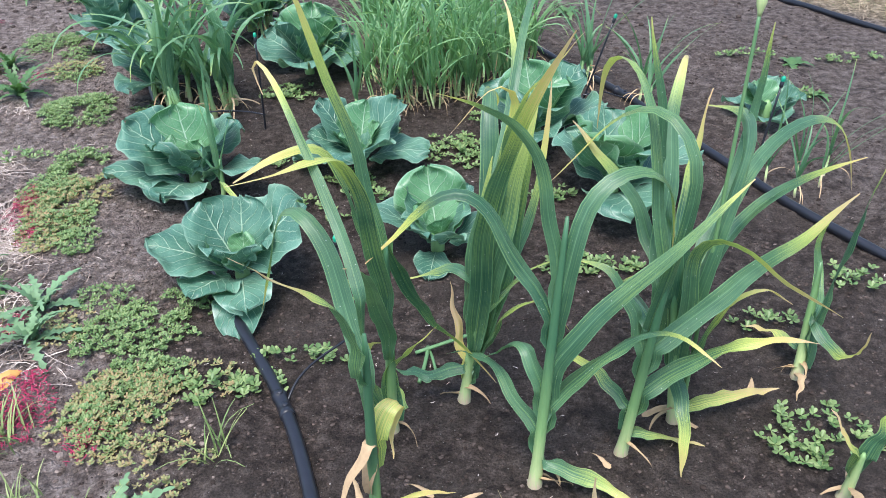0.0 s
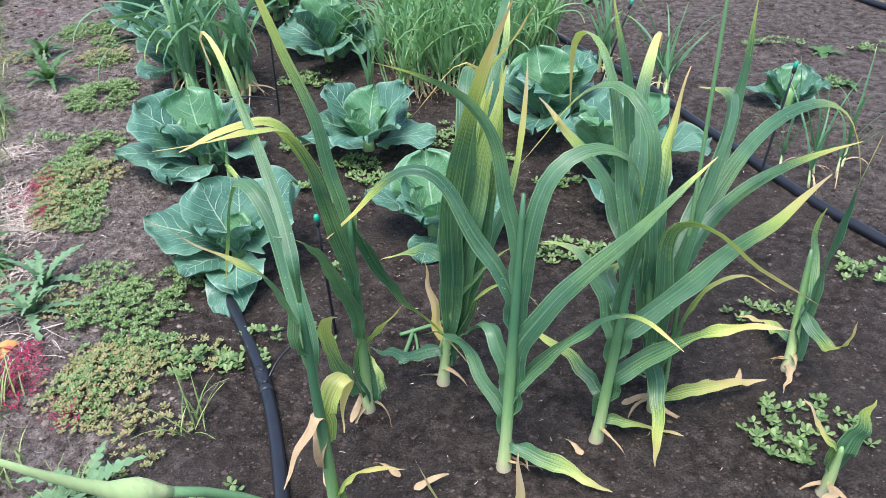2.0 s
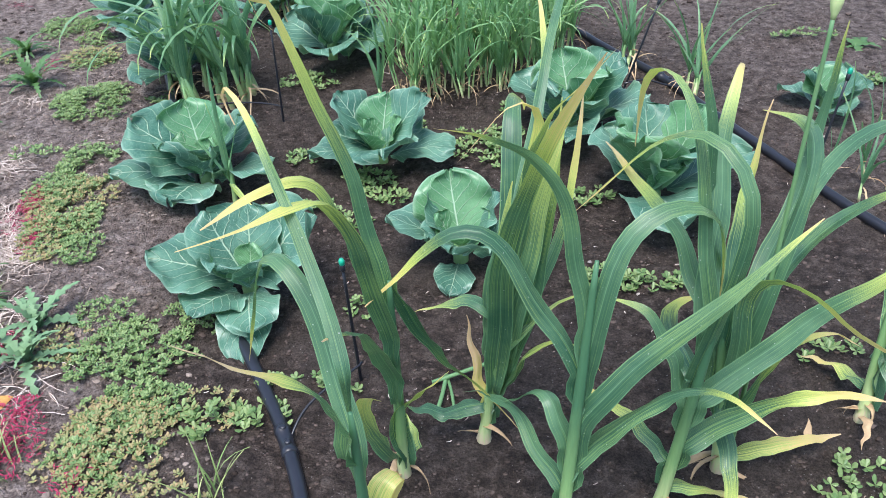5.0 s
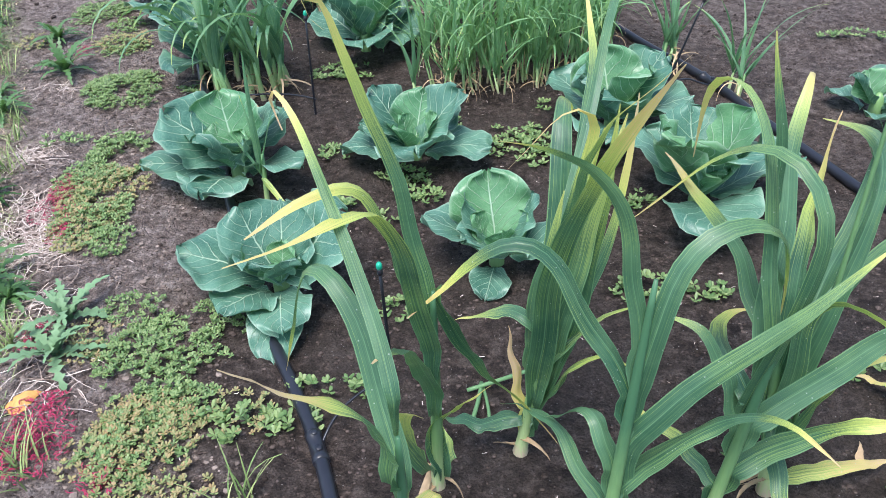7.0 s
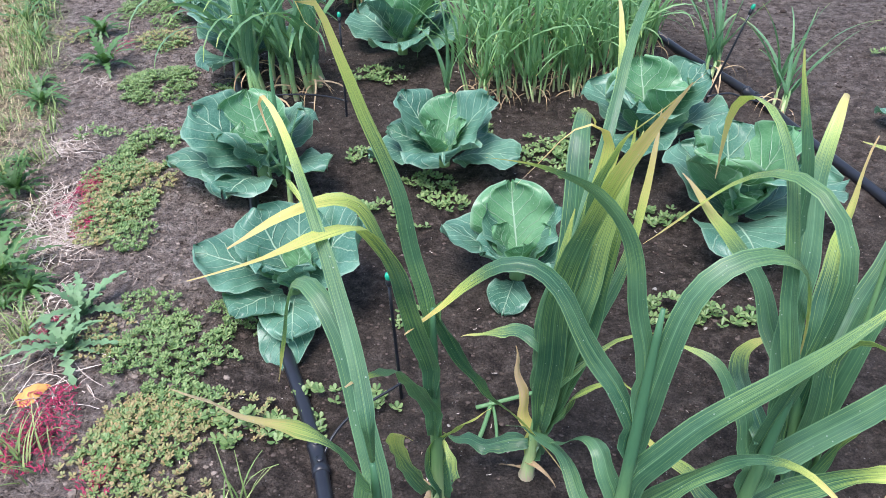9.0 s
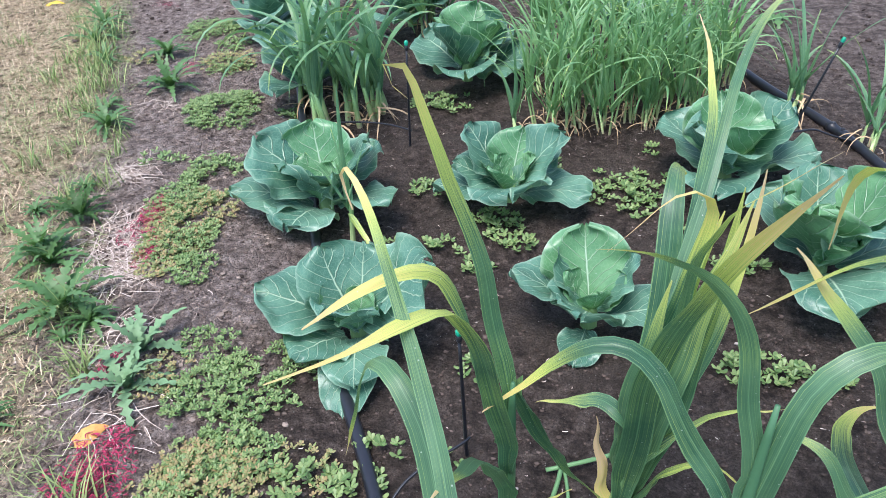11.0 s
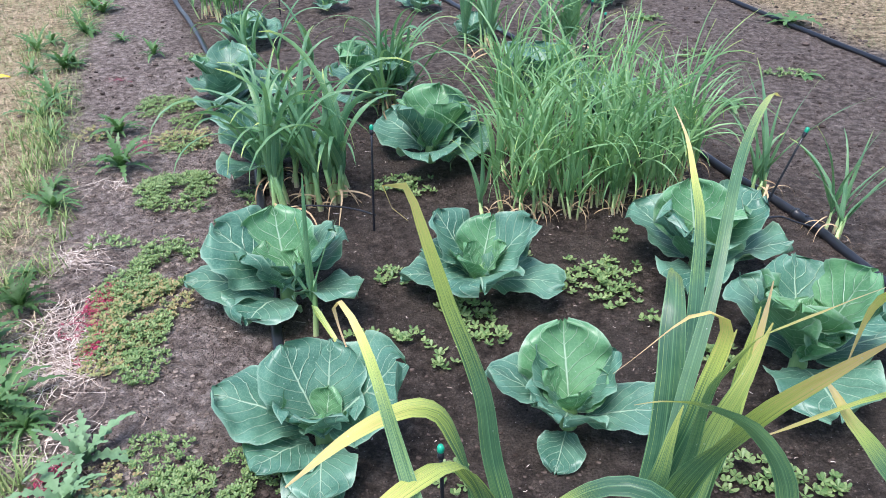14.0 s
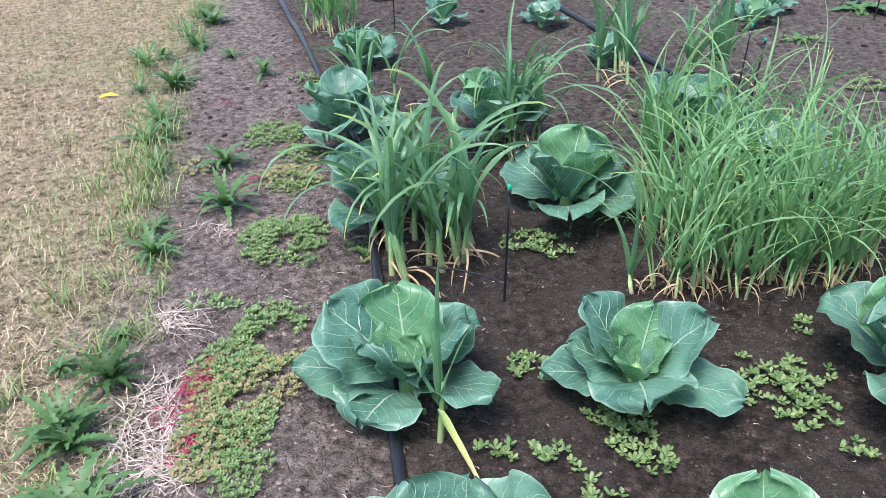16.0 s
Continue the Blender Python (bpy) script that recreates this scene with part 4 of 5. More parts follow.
def straw_patch(x, y, rx, ry, n, material, label, length=0.06, name="straw_patch", rise=10):
    rng = random.Random(round(x * 877 + y * 1423))
    s = Sheet()
    for i in range(n):
        a, r = rng.uniform(0, math.tau), rng.random() ** 0.7
        px, py = x + rx * r * math.cos(a), y + ry * r * math.sin(a)
        e0 = rng.uniform(-5, rise)
        ribbon(s, arc((px, py, on_ground(px, py) + (rng.uniform(0.004, 0.017) if material is RED else rng.uniform(0.002, 0.010))), rng.uniform(0, 360), length * rng.uniform(0.4, 1.4), e0, e0 * -1.2, 1.0, rng.uniform(-80, 80), 4), 0.0026 if rise > 60 else 0.0021, 0.1, 2, 3)
    tagged(new(name, s.mesh(name, material)), label, "plant litter", kind="stuff")


def curled_leaf(name, x, y, heading, length, width, material, label, category):
    s = Sheet()
    ribbon(s, arc((x, y, on_ground(x, y) + 0.006), heading, length, 35, -35, 1.0, 20, 10), width, -0.5, 2, 3, 40)
    return tagged(new(name, s.mesh(name, material)), label, category)


PUR = "low mat of green purslane on the soil"
RUDDY = "low mat of yellowing purslane with reddish stems"
SEED = "scattered purslane seedlings on damp soil"
purslane_patch(-1.09, 2.16, 0.082, 0.090, 0, 1.6, PURSLANE, PUR, 0.58)
purslane_patch(-1.08, 2.00, 0.110, 0.113, 0, 1.8, PURSLANE, PUR, 0.58)
purslane_patch(-1.01, 1.82, 0.096, 0.104, 0, 1.6, PURSLANE, PUR, 0.58)
purslane_patch(-0.92, 1.72, 0.056, 0.065, 0, 1.2, PURSLANE, PUR, 0.58)
purslane_patch(-1.24, 2.52, 0.128, 0.128, 0, 2.4, PURSLANE, PUR, 0.58)
purslane_patch(-1.61, 3.19, 0.126, 0.122, 0, 1.4, PURSLANE, PUR, 0.58)
purslane_patch(-1.45, 3.06, 0.069, 0.071, 0, 1.2, PURSLANE, PUR, 0.58)
purslane_patch(-1.11, 2.43, 0.038, 0.033, 0, 1.2, PURSLANE, PUR, 0.58)
purslane_patch(-1.36, 2.84, 0.091, 0.079, 0, 0.9, PURSLANE, PUR, 0.58)
purslane_patch(-1.04, 1.95, 0.120, 0.155, 0, 1.1, PURSLANE_RED, RUDDY, 0.58)
purslane_patch(-1.02, 1.80, 0.083, 0.121, 0, 1.0, PURSLANE_RED, RUDDY, 0.58)
purslane_patch(-1.38, 2.88, 0.111, 0.094, 0, 0.9, PURSLANE_RED, RUDDY, 0.58)
purslane_patch(-0.62, 1.16, 0.121, 0.128, 0, 1.1, PURSLANE_RED, RUDDY, 0.58)
purslane_patch(-1.72, 2.89, 0.079, 0.086, 0, 0.5, PURSLANE_RED, RUDDY, 0.58)
purslane_patch(-0.82, 1.39, 0.076, 0.073, 0, 0.5, PURSLANE_RED, RUDDY, 0.58)
purslane_patch(-0.47, 1.24, 0.065, 0.063, 0, 0.35, PURSLANE_RED, RUDDY, 0.58)
purslane_patch(-0.49, 1.02, 0.090, 0.082, 0, 0.5, PURSLANE_RED, RUDDY, 0.58)
purslane_patch(-0.66, 1.37, 0.132, 0.122, 0, 1.5, PURSLANE, PUR, 0.58)
purslane_patch(-0.57, 1.49, 0.074, 0.053, 0, 1.0, PURSLANE, PUR, 0.58)
purslane_patch(-0.63, 1.15, 0.099, 0.095, 0, 1.2, PURSLANE, PUR, 0.58)
purslane_patch(-0.57, 1.26, 0.067, 0.049, 0, 1.0, PURSLANE, PUR, 0.58)
purslane_patch(-0.76, 1.50, 0.090, 0.056, 0, 0.8, PURSLANE, PUR, 0.58)
purslane_patch(-0.56, 0.91, 0.066, 0.048, 0, 0.6, PURSLANE, PUR, 0.58)
purslane_patch(-0.27, 2.03, 0.069, 0.067, 0, 0.8, PURSLANE, SEED, 1.0)
purslane_patch(-0.19, 1.95, 0.031, 0.036, 0, 0.8, PURSLANE, SEED, 1.0)
purslane_patch(-0.38, 1.93, 0.045, 0.029, 0, 0.8, PURSLANE, SEED, 1.0)
purslane_patch(-0.49, 1.92, 0.039, 0.041, 0, 0.8, PURSLANE, SEED, 1.0)
purslane_patch(-0.47, 2.16, 0.056, 0.050, 0, 0.8, PURSLANE, SEED, 1.0)
purslane_patch(0.03, 2.25, 0.116, 0.075, 0, 0.8, PURSLANE, SEED, 1.0)
purslane_patch(0.08, 2.14, 0.056, 0.036, 0, 0.8, PURSLANE, SEED, 1.0)
purslane_patch(0.17, 2.07, 0.042, 0.035, 0, 0.8, PURSLANE, SEED, 1.0)
purslane_patch(0.10, 2.46, 0.031, 0.029, 0, 0.8, PURSLANE, SEED, 1.0)
purslane_patch(-0.55, 2.67, 0.100, 0.062, 0, 0.8, PURSLANE, SEED, 1.0)
purslane_patch(-1.00, 2.54, 0.054, 0.079, 0, 0.8, PURSLANE, SEED, 1.0)
purslane_patch(-0.29, 1.87, 0.048, 0.034, 0, 0.8, PURSLANE, SEED, 1.0)
purslane_patch(-0.13, 2.33, 0.033, 0.029, 0, 0.8, PURSLANE, SEED, 1.0)
purslane_patch(-1.27, 2.20, 0.073, 0.038, 0, 0.8, PURSLANE, SEED, 1.0)
purslane_patch(-1.73, 3.73, 0.074, 0.053, 0, 0.8, PURSLANE, SEED, 1.0)
purslane_patch(-0.48, 1.24, 0.044, 0.032, 0, 0.8, PURSLANE, SEED, 1.0)
purslane_patch(-0.36, 1.24, 0.053, 0.034, 0, 0.8, PURSLANE, SEED, 1.0)
purslane_patch(-0.26, 1.32, 0.033, 0.031, 0, 0.8, PURSLANE, SEED, 1.0)
purslane_patch(-0.22, 1.54, 0.036, 0.043, 0, 0.8, PURSLANE, SEED, 1.0)
purslane_patch(-0.20, 1.97, 0.050, 0.037, 0, 0.8, PURSLANE, SEED, 1.0)
purslane_patch(0.03, 2.20, 0.109, 0.050, 0, 0.8, PURSLANE, SEED, 1.0)
purslane_patch(0.30, 1.63, 0.093, 0.050, 0, 0.8, PURSLANE, SEED, 1.0)
purslane_patch(0.30, 1.95, 0.050, 0.041, 0, 0.8, PURSLANE, SEED, 1.0)
purslane_patch(-0.29, 2.03, 0.059, 0.032, 0, 0.8, PURSLANE, SEED, 1.0)
purslane_patch(0.69, 1.09, 0.105, 0.076, 0, 0.8, PURSLANE, SEED, 1.0)
purslane_patch(0.95, 1.56, 0.066, 0.053, 0, 0.8, PURSLANE, SEED, 1.0)
purslane_patch(0.39, 1.62, 0.083, 0.044, 0, 0.8, PURSLANE, SEED, 1.0)
purslane_patch(0.28, 1.95, 0.062, 0.036, 0, 0.8, PURSLANE, SEED, 1.0)
purslane_patch(-0.35, 1.30, 0.055, 0.039, 0, 0.8, PURSLANE, SEED, 1.0)
purslane_patch(-0.25, 1.31, 0.048, 0.031, 0, 0.8, PURSLANE, SEED, 1.0)
purslane_patch(-0.37, 1.91, 0.047, 0.027, 0, 0.8, PURSLANE, SEED, 1.0)
purslane_patch(-0.46, 1.22, 0.096, 0.043, 0, 0.8, PURSLANE, SEED, 1.0)
purslane_patch(-0.59, 2.66, 0.072, 0.042, 0, 0.8, PURSLANE, SEED, 1.0)
purslane_patch(0.70, 1.41, 0.080, 0.031, 0, 0.8, PURSLANE, SEED, 1.0)
purslane_patch(0.42, 1.21, 0.035, 0.024, 0, 0.8, PURSLANE, SEED, 1.0)
purslane_patch(0.46, 4.05, 0.106, 0.039, 0, 0.8, PURSLANE, SEED, 1.0)
purslane_patch(0.80, 3.86, 0.103, 0.037, 0, 0.8, PURSLANE, SEED, 1.0)
purslane_patch(1.48, 2.90, 0.120, 0.035, 0, 0.8, PURSLANE, SEED, 1.0)
purslane_patch(1.20, 2.58, 0.085, 0.037, 0, 0.8, PURSLANE, SEED, 1.0)
purslane_patch(-0.32, 0.91, 0.041, 0.027, 0, 0.8, PURSLANE, SEED, 1.0)
purslane_patch(0.28, 4.59, 0.113, 0.049, 0, 0.8, PURSLANE, SEED, 1.0)
purslane_patch(1.13, 2.92, 0.139, 0.040, 0, 0.8, PURSLANE, SEED, 1.0)
weed_rosette(-0.87, 1.36, 0.13, 17, THISTLE, "grey-green sow thistle with jagged leaves", 7, 0.24, 52)
weed_rosette(-0.90, 1.46, 0.12, 15, THISTLE, "grey-green sow thistle with jagged leaves", 7, 0.24, 52)
weed_rosette(-0.54, 0.90, 0.120, 13, THISTLE, "young prickly thistle rosette on the path", 7, 0.36, 42)
weed_rosette(-1.64, 2.91, 0.117, 23, WEED, "dark green dandelion rosette at the lawn edge", 8, 0.25, 55)
weed_rosette(-1.93, 3.73, 0.096, 20, WEED, "dark green dandelion rosette at the lawn edge", 8, 0.25, 55)
weed_rosette(-1.49, 2.65, 0.150, 20, WEED, "dark green dandelion rosette at the lawn edge", 8, 0.25, 55)
weed_rosette(-2.23, 3.51, 0.138, 23, WEED, "dark green dandelion rosette at the lawn edge", 8, 0.25, 55)
weed_rosette(-2.45, 4.04, 0.130, 20, WEED, "dark green dandelion rosette at the lawn edge", 8, 0.25, 55)
weed_rosette(-2.59, 4.43, 0.143, 20, WEED, "dark green dandelion rosette at the lawn edge", 8, 0.25, 55)
weed_rosette(-1.34, 1.90, 0.108, 20, WEED, "dark green dandelion rosette at the lawn edge", 8, 0.25, 55)
weed_rosette(-1.29, 1.70, 0.120, 20, WEED, "dark green dandelion rosette at the lawn edge", 8, 0.25, 55)
weed_rosette(-1.15, 1.55, 0.144, 22, WEED, "dark green dandelion rosette at the lawn edge", 8, 0.25, 55)
weed_rosette(-1.34, 1.90, 0.108, 20, WEED, "dark green dandelion rosette at the lawn edge", 8, 0.25, 55)
weed_rosette(-1.33, 1.73, 0.117, 17, WEED, "dark green dandelion rosette at the lawn edge", 8, 0.25, 55)
weed_rosette(-2.52, 3.86, 0.099, 15, WEED, "dark green dandelion rosette at the lawn edge", 8, 0.25, 55)
weed_rosette(-2.19, 3.91, 0.082, 13, WEED, "dark green dandelion rosette at the lawn edge", 8, 0.25, 55)
weed_rosette(-1.97, 3.07, 0.065, 13, WEED, "dark green dandelion rosette at the lawn edge", 8, 0.25, 55)
weed_rosette(0.25, 0.90, 0.039, 6, WEED, "small green broadleaf weed on bare soil", 4, 0.5, 25)
weed_rosette(1.25, 2.58, 0.060, 6, WEED, "small green broadleaf weed on bare soil", 4, 0.5, 25)
weed_rosette(0.24, 4.59, 0.095, 9, WEED, "small green broadleaf weed on bare soil", 4, 0.5, 25)
weed_rosette(0.51, 3.46, 0.091, 10, WEED, "small green broadleaf weed on bare soil", 4, 0.5, 25)
weed_rosette(0.86, 3.84, 0.077, 8, WEED, "small green broadleaf weed on bare soil", 4, 0.5, 25)
weed_rosette(0.55, 5.13, 0.160, 12, WEED, "small green broadleaf weed on bare soil", 4, 0.5, 25)
weed_rosette(1.26, 2.86, 0.078, 9, WEED, "small green broadleaf weed on bare soil", 4, 0.5, 25)
weed_rosette(0.93, 4.57, 0.153, 10, WEED, "small green broadleaf weed on bare soil", 4, 0.5, 25)
grass_tuft(-1.83, 2.74, 0.068, 60, 0.13, GRASS_GREEN, "tuft of green grass at the lawn edge")
grass_tuft(-1.90, 2.90, 0.062, 50, 0.12, GRASS_GREEN, "tuft of green grass at the lawn edge")
grass_tuft(-1.68, 2.45, 0.061, 40, 0.1, GRASS_GREEN, "tuft of green grass at the lawn edge")
grass_tuft(-1.94, 2.64, 0.058, 30, 0.08, GRASS_GREEN, "tuft of green grass at the lawn edge")
grass_tuft(-1.48, 2.32, 0.040, 20, 0.07, GRASS_GREEN, "tuft of green grass at the lawn edge")
grass_tuft(-1.72, 2.61, 0.071, 50, 0.12, GRASS_GREEN, "tuft of green grass at the lawn edge")
grass_tuft(-2.06, 3.05, 0.072, 40, 0.12, GRASS_GREEN, "tuft of green grass at the lawn edge")
grass_tuft(-1.43, 2.22, 0.031, 12, 0.09, GRASS_GREEN, "tuft of green grass at the lawn edge")
grass_tuft(-0.42, 1.04, 0.022, 10, 0.13, GRASS_GREEN, "tuft of green grass at the lawn edge")
grass_tuft(-0.56, 0.85, 0.065, 50, 0.1, GRASS_GREEN, "tuft of green grass at the lawn edge")
grass_tuft(-0.98, 1.39, 0.039, 30, 0.1, GRASS_GREEN, "tuft of green grass at the lawn edge")
grass_tuft(-0.83, 1.10, 0.069, 40, 0.1, GRASS_GREEN, "tuft of green grass at the lawn edge")
grass_tuft(-1.51, 1.78, 0.056, 30, 0.08, GRASS_GREEN, "tuft of green grass at the lawn edge")
grass_tuft(-2.32, 2.96, 0.068, 30, 0.06, GRASS_GREEN, "tuft of green grass at the lawn edge")
grass_tuft(-2.93, 3.50, 0.085, 30, 0.06, GRASS_GREEN, "tuft of green grass at the lawn edge")
grass_tuft(-0.40, 1.07, 0.013, 8, 0.13, GRASS_GREEN, "tuft of green grass at the lawn edge")
grass_tuft(-0.71, 0.93, 0.046, 30, 0.09, GRASS_GREEN, "tuft of green grass at the lawn edge")
grass_tuft(-1.37, 2.05, 0.057, 30, 0.08, GRASS_GREEN, "tuft of green grass at the lawn edge")
straw_patch(-1.16, 1.78, 0.099, 0.090, 150, STRAW, "bleached dead stems and roots on the path", 0.08, "straw_patch", 10)
straw_patch(-1.21, 1.89, 0.065, 0.075, 60, STRAW, "bleached dead stems and roots on the path", 0.08, "straw_patch", 10)
straw_patch(-1.33, 2.12, 0.050, 0.052, 60, STRAW, "bleached dead stems and roots on the path", 0.08, "straw_patch", 10)
straw_patch(-1.06, 1.70, 0.060, 0.086, 120, STRAW, "bleached dead stems and roots on the path", 0.08, "straw_patch", 10)
straw_patch(-1.46, 2.53, 0.068, 0.037, 40, STRAW, "bleached dead stems and roots on the path", 0.08, "straw_patch", 10)
straw_patch(-0.99, 1.49, 0.068, 0.079, 60, STRAW, "bleached dead stems and roots on the path", 0.08, "straw_patch", 10)
straw_patch(-1.12, 1.67, 0.071, 0.051, 70, STRAW, "bleached dead stems and roots on the path", 0.08, "straw_patch", 10)
straw_patch(-0.86, 1.31, 0.081, 0.117, 50, STRAW, "bleached dead stems and roots on the path", 0.08, "straw_patch", 10)
straw_patch(-1.33, 2.14, 0.049, 0.060, 40, STRAW, "bleached dead stems and roots on the path", 0.08, "straw_patch", 10)
straw_patch(-1.14, 1.95, 0.041, 0.071, 315, RED, "bright red creeping weed stems on the path", 0.014, "red_weed_patch", 70)
straw_patch(-1.06, 1.78, 0.024, 0.078, 180, RED, "bright red creeping weed stems on the path", 0.014, "red_weed_patch", 70)
straw_patch(-1.14, 1.85, 0.050, 0.073, 105, RED, "bright red creeping weed stems on the path", 0.014, "red_weed_patch", 70)
straw_patch(-0.81, 1.15, 0.064, 0.084, 315, RED, "bright red creeping weed stems on the path", 0.014, "red_weed_patch", 70)
straw_patch(-0.82, 1.24, 0.036, 0.035, 90, RED, "bright red creeping weed stems on the path", 0.014, "red_weed_patch", 70)
straw_patch(-1.51, 2.81, 0.046, 0.040, 82, RED, "bright red creeping weed stems on the path", 0.014, "red_weed_patch", 70)
straw_patch(-0.93, 1.40, 0.043, 0.052, 90, RED, "bright red creeping weed stems on the path", 0.014, "red_weed_patch", 70)
straw_patch(-0.85, 1.16, 0.052, 0.095, 150, RED, "bright red creeping weed stems on the path", 0.014, "red_weed_patch", 70)
straw_patch(-1.93, 3.41, 0.058, 0.027, 45, RED, "bright red creeping weed stems on the path", 0.014, "red_weed_patch", 70)
straw_patch(-0.66, 1.09, 0.043, 0.063, 90, RED, "bright red creeping weed stems on the path", 0.014, "red_weed_patch", 70)

straw_patch(0.1, 1.9, 1.1, 1.3, 300, STRAW, "short pale bits of dead plants on the bed", 0.009, "plant_litter")
straw_patch(0.0, 3.9, 1.6, 1.3, 450, STRAW, "short pale bits of dead plants on the far bed", 0.02, "plant_litter")
straw_patch(-1.0, 1.9, 0.5, 0.9, 160, STRAW, "short pale bits of dead plants on the path", 0.022, "plant_litter")
straw_patch(-0.12, 3.62, 0.10, 0.10, 90, STRAW, "heap of dry onion leaves", 0.14, "dry_leaf_heap", 70)
edge_rng = random.Random(77)
for step in range(26):
    wy = 1.15 + step * 0.15 + edge_rng.uniform(-0.12, 0.12)
    if step % 3 != 1:
        weed_rosette(edge_x(EDGE, wy) + edge_rng.uniform(-0.15, 0.13), wy, edge_rng.uniform(0.05, 0.12) * (1.45 if wy > 2.8 else 1.0), edge_rng.randint(12, 26), WEED, "dark green dandelion rosette at the lawn edge", 9, 0.19, 50, step)
    grass_tuft(edge_x(EDGE, wy) - edge_rng.uniform(0.0, 0.22), wy + 0.07, 0.06, 26, edge_rng.uniform(0.06, 0.12), GRASS_GREEN, "tuft of green grass at the lawn edge")
for lx, ly, head, long in ((-0.115, 1.075, 70, 0.13), (0.018, 0.925, 20, 0.07), (0.382, 1.148, 10, 0.08), (-0.13, 0.93, 100, 0.09), (-0.01, 0.955, 140, 0.06), (0.60, 1.20, 60, 0.05), (0.30, 1.02, 120, 0.05)):
    curled_leaf("dead_leaf_strip", lx, ly, head, long, 0.014, DEAD, "dry papery garlic leaf on the soil", "dead leaf")


def cut_stem(x, y, heading, length, radius):
    s = Sheet()
    line = arc((x, y, on_ground(x, y) + radius + 0.004), heading, length, 6, -8, 1.0, 14, 8)
    s.tube(line, [radius * 0.8] * 9, 8, [0.5] * 9)
    tagged(new("cut_stem", s.mesh("cut_stem", STEM)), "cut green garlic stem lying on the soil", "plant stem", group="cut stems")


cut_stem(-0.045, 1.235, 75, 0.11, 0.005)
cut_stem(-0.010, 1.250, 95, 0.10, 0.004)
cut_stem(-0.055, 1.320, 20, 0.14, 0.005)
curled_leaf("fallen_leaf", -0.895, 1.215, 40, 0.068, 0.044, ORANGE_LEAF, "curled orange dry leaf on the ground", "leaf")
curled_leaf("yellow_peel", -2.50, 3.38, 5, 0.09, 0.03, YELLOW_PEEL, "yellow fruit peel lying on dry lawn", "peel")
straw_patch(-2.36, 3.46, 0.10, 0.05, 60, STRAW, "small heap of pale straw on the lawn")


def lawn(name, inside, count, material, label, tall, box, seed):
    """Short blades over a stretch of lawn, thinning where the soil begins."""
    rng = random.Random(seed)
    s = Sheet()
    x0, x1, y0, y1 = box
    made = 0
    while made < count:
        x, y = rng.uniform(x0, x1), rng.uniform(y0, y1)
        if not inside(x, y, rng):
            made += 0.2
            continue
        made += 1
        z = on_ground(x, y)
        h, e = rng.uniform(0, math.tau), radians(rng.uniform(2, 70) * rng.uniform(0.3, 1))
        length = tall * (0.25 + 1.3 * rng.random() ** 1.6)
        d = Vector((math.cos(e) * math.cos(h), math.cos(e) * math.sin(h), math.sin(e))) * length
        a = Vector((-math.sin(h), math.cos(h), 0)) * rng.uniform(0.0005, 0.0012)
        c, b = Vector((x, y, z - 0.003)), len(s.v)
        bend = c + d * 0.6
        end = c + d - Vector((0, 0, length * 0.22))
        for p in (c - a, c + a, bend + a * 0.8, bend - a * 0.8, end):
            s.v.append(tuple(p))
            s.uv.append((0.5, 0.5))
            s.dry.append(0)
        s.f += [(b, b + 1, b + 2, b + 3), (b + 3, b + 2, b + 4)]
    tagged(new(name, s.mesh(name, material, False)), label, "lawn", kind="stuff")


def on_left_lawn(x, y, rng):
    return x < edge_x(EDGE, y) + rng.gauss(0, 0.07) + 0.1 * noise.noise(Vector((x * 5, y * 5, 2))) and noise.noise(Vector((x * 4, y * 4, 12))) > -0.55


def on_left_green(x, y, rng):
    d = edge_x(EDGE, y) - x
    patch = noise.noise(Vector((x * 2.3, y * 2.3, 9)))
    return d > -0.12 and rng.random() < math.exp(-max(d, 0) * 4) * 0.9 + max(0, patch + 0.05) * 1.7 + 0.08


def on_far_lawn(x, y, rng):
    return x > edge_x(FAR_EDGE, y) + 0.12 + rng.gauss(0, 0.05)


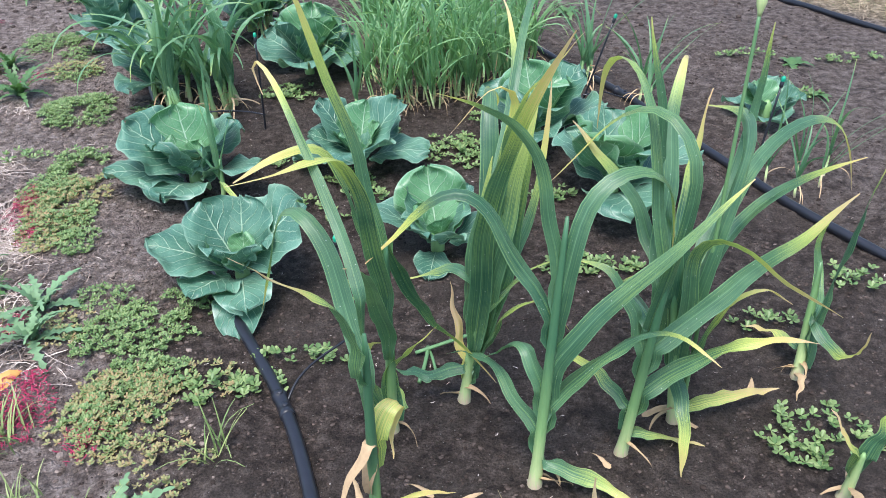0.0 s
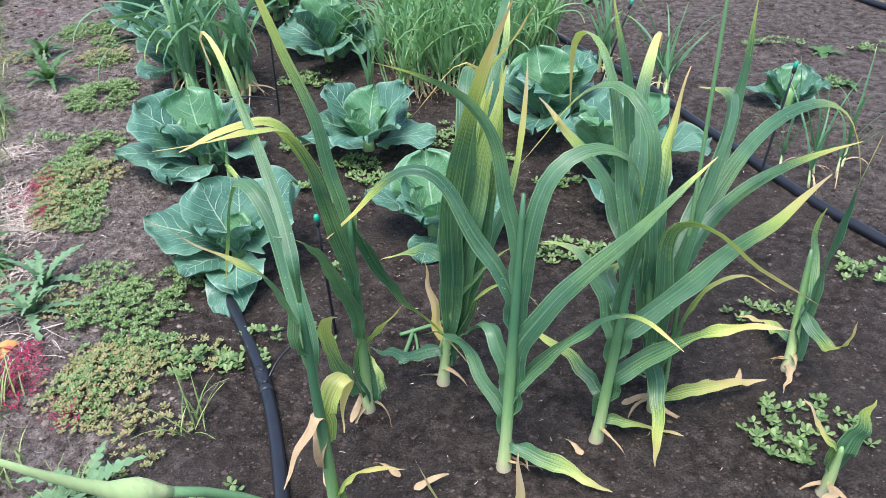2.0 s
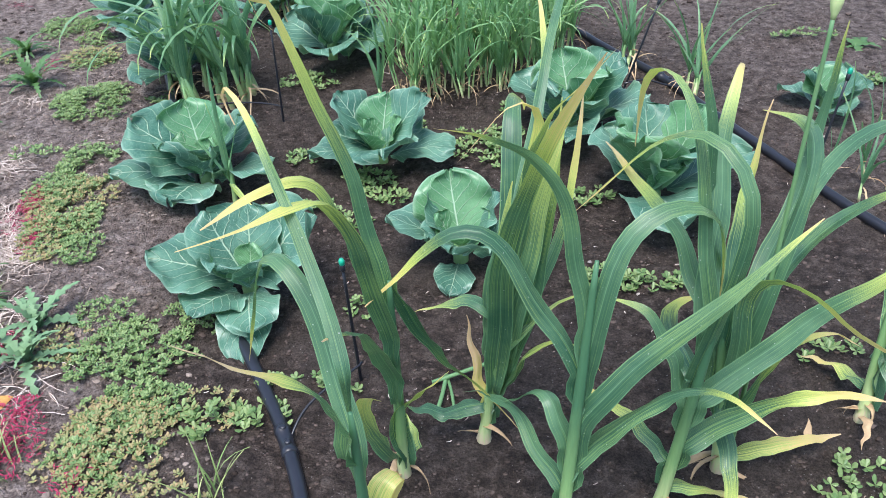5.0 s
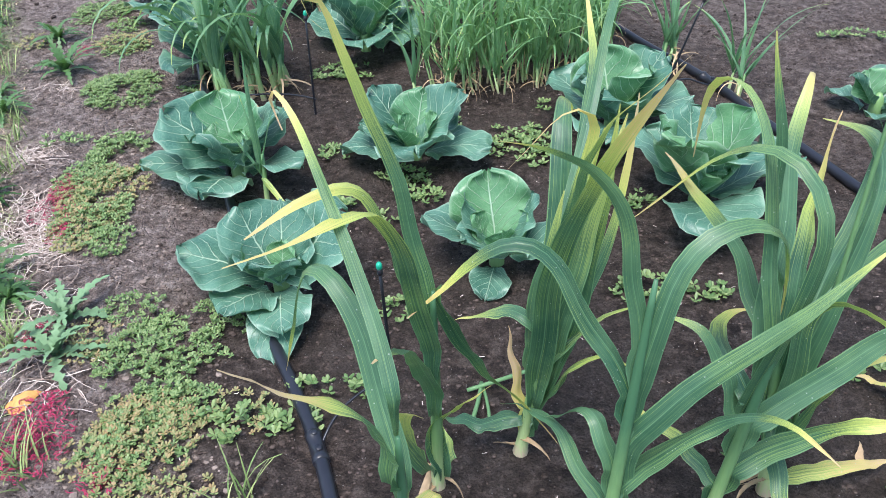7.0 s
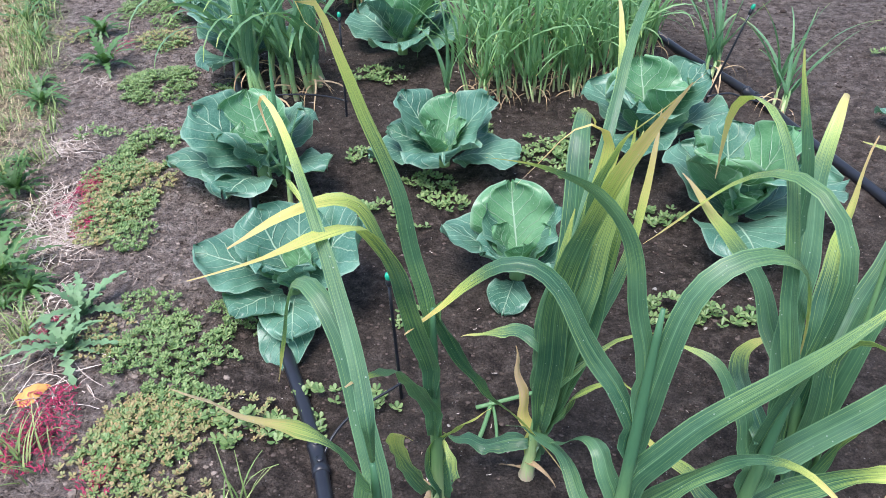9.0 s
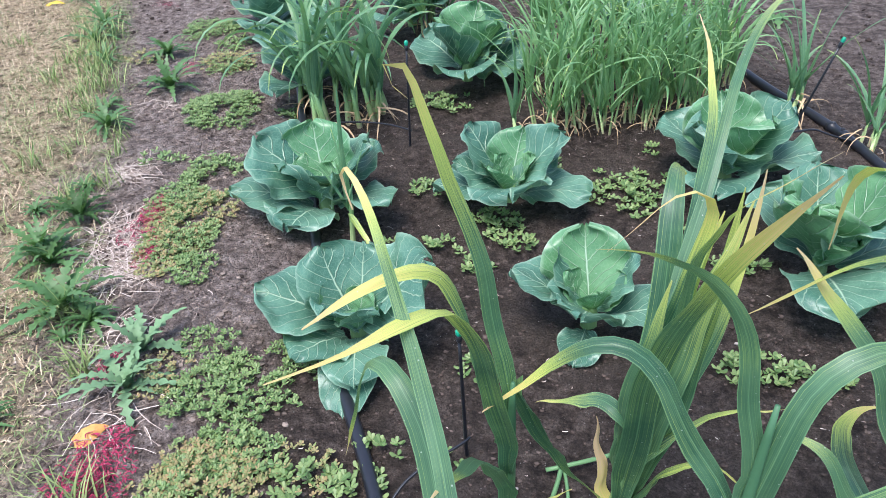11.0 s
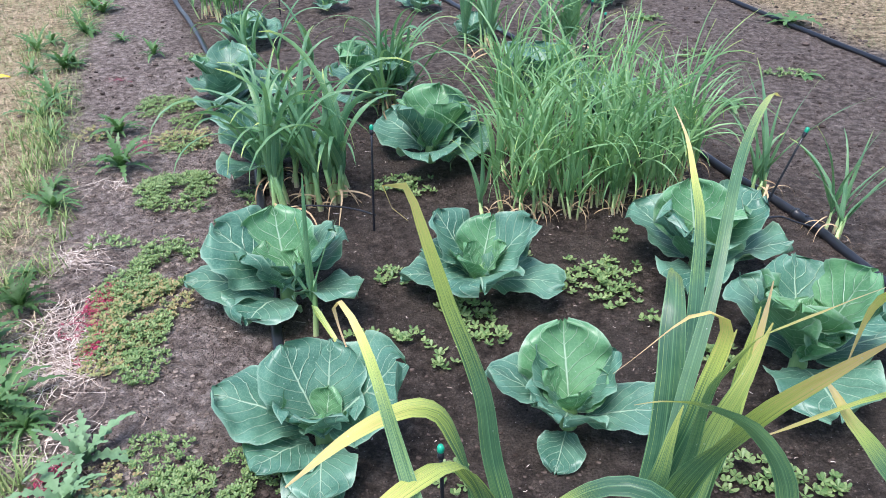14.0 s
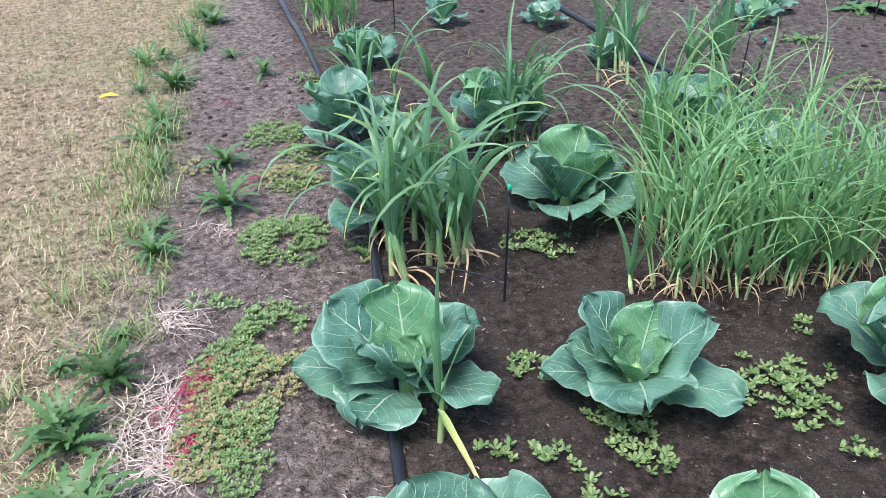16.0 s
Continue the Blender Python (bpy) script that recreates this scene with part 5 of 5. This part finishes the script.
lawn("dry_grass", on_left_lawn, 170000, GRASS_DRY, "dry tan lawn grass", 0.036, (-4.2, -0.75, 1.1, 5.9), 1)
lawn("green_grass", on_left_green, 72000, GRASS_GREEN, "green blades among dry lawn grass", 0.042, (-4.4, -0.75, 0.9, 6.2), 2)
lawn("far_dry_grass", on_far_lawn, 14000, GRASS_DRY, "pale dry lawn beyond the bed", 0.05, (0.4, 3.0, 2.6, 6.6), 3)
lawn("far_green_grass", on_far_lawn, 7000, GRASS_GREEN, "green blades on the far lawn", 0.055, (0.4, 3.0, 2.6, 6.6), 4)


def clods(count, box, seed, sizes, material, name, label, path_only=False):
    """Crumbs of soil: small uneven lumps scattered over the bed."""
    rng = random.Random(seed)
    shape = bmesh.new()
    bmesh.ops.create_icosphere(shape, subdivisions=1, radius=1.0)
    vs = [v.co.copy() for v in shape.verts]
    fs = [tuple(v.index for v in f.verts) for f in shape.faces]
    shape.free()
    s = Sheet()
    for i in range(count):
        x, y = rng.uniform(*box[:2]), rng.uniform(*box[2:])
        if path_only and (x > edge_x(PIPE_LINE, y) - 0.12 or x < edge_x(EDGE, y) + 0.05):
            continue
        r = rng.uniform(*sizes) * (0.5 + rng.random() ** 3)
        z, b = on_ground(x, y) + r * 0.15, len(s.v)
        for v in vs:
            k = r * rng.uniform(0.65, 1.15)
            s.v.append((x + v.x * k * 1.2, y + v.y * k, z + v.z * k * 0.7))
            s.uv.append((0.5, 0.5))
            s.dry.append(0)
        s.f += [tuple(b + q for q in f) for f in fs]
    tagged(new(name, s.mesh(name, material, False)), label, "soil crumbs", kind="stuff")


clods(30000, (-1.3, 1.3, 0.5, 3.2), 5, (0.0014, 0.0045), CLOD, "soil_crumbs", "dark crumbs of soil on the bed")
CRUMB = varied("dry_crumb", (0.10, 0.078, 0.066), (0.29, 0.235, 0.20), 0.9, 0.2, 150)
clods(9000, (-1.75, -0.35, 1.0, 3.4), 15, (0.0016, 0.0062), CRUMB, "soil_crumbs", "dry grey crumbs of soil on the path", True)
clods(1500, (-2.2, 1.6, 3.0, 5.4), 6, (0.004, 0.012), CLOD, "soil_crumbs", "dark crumbs of soil on the far bed")
clods(140, (-1.0, 1.2, 0.6, 3.0), 7, (0.002, 0.0045), STONE, "pebbles", "small pale pebbles in the soil")
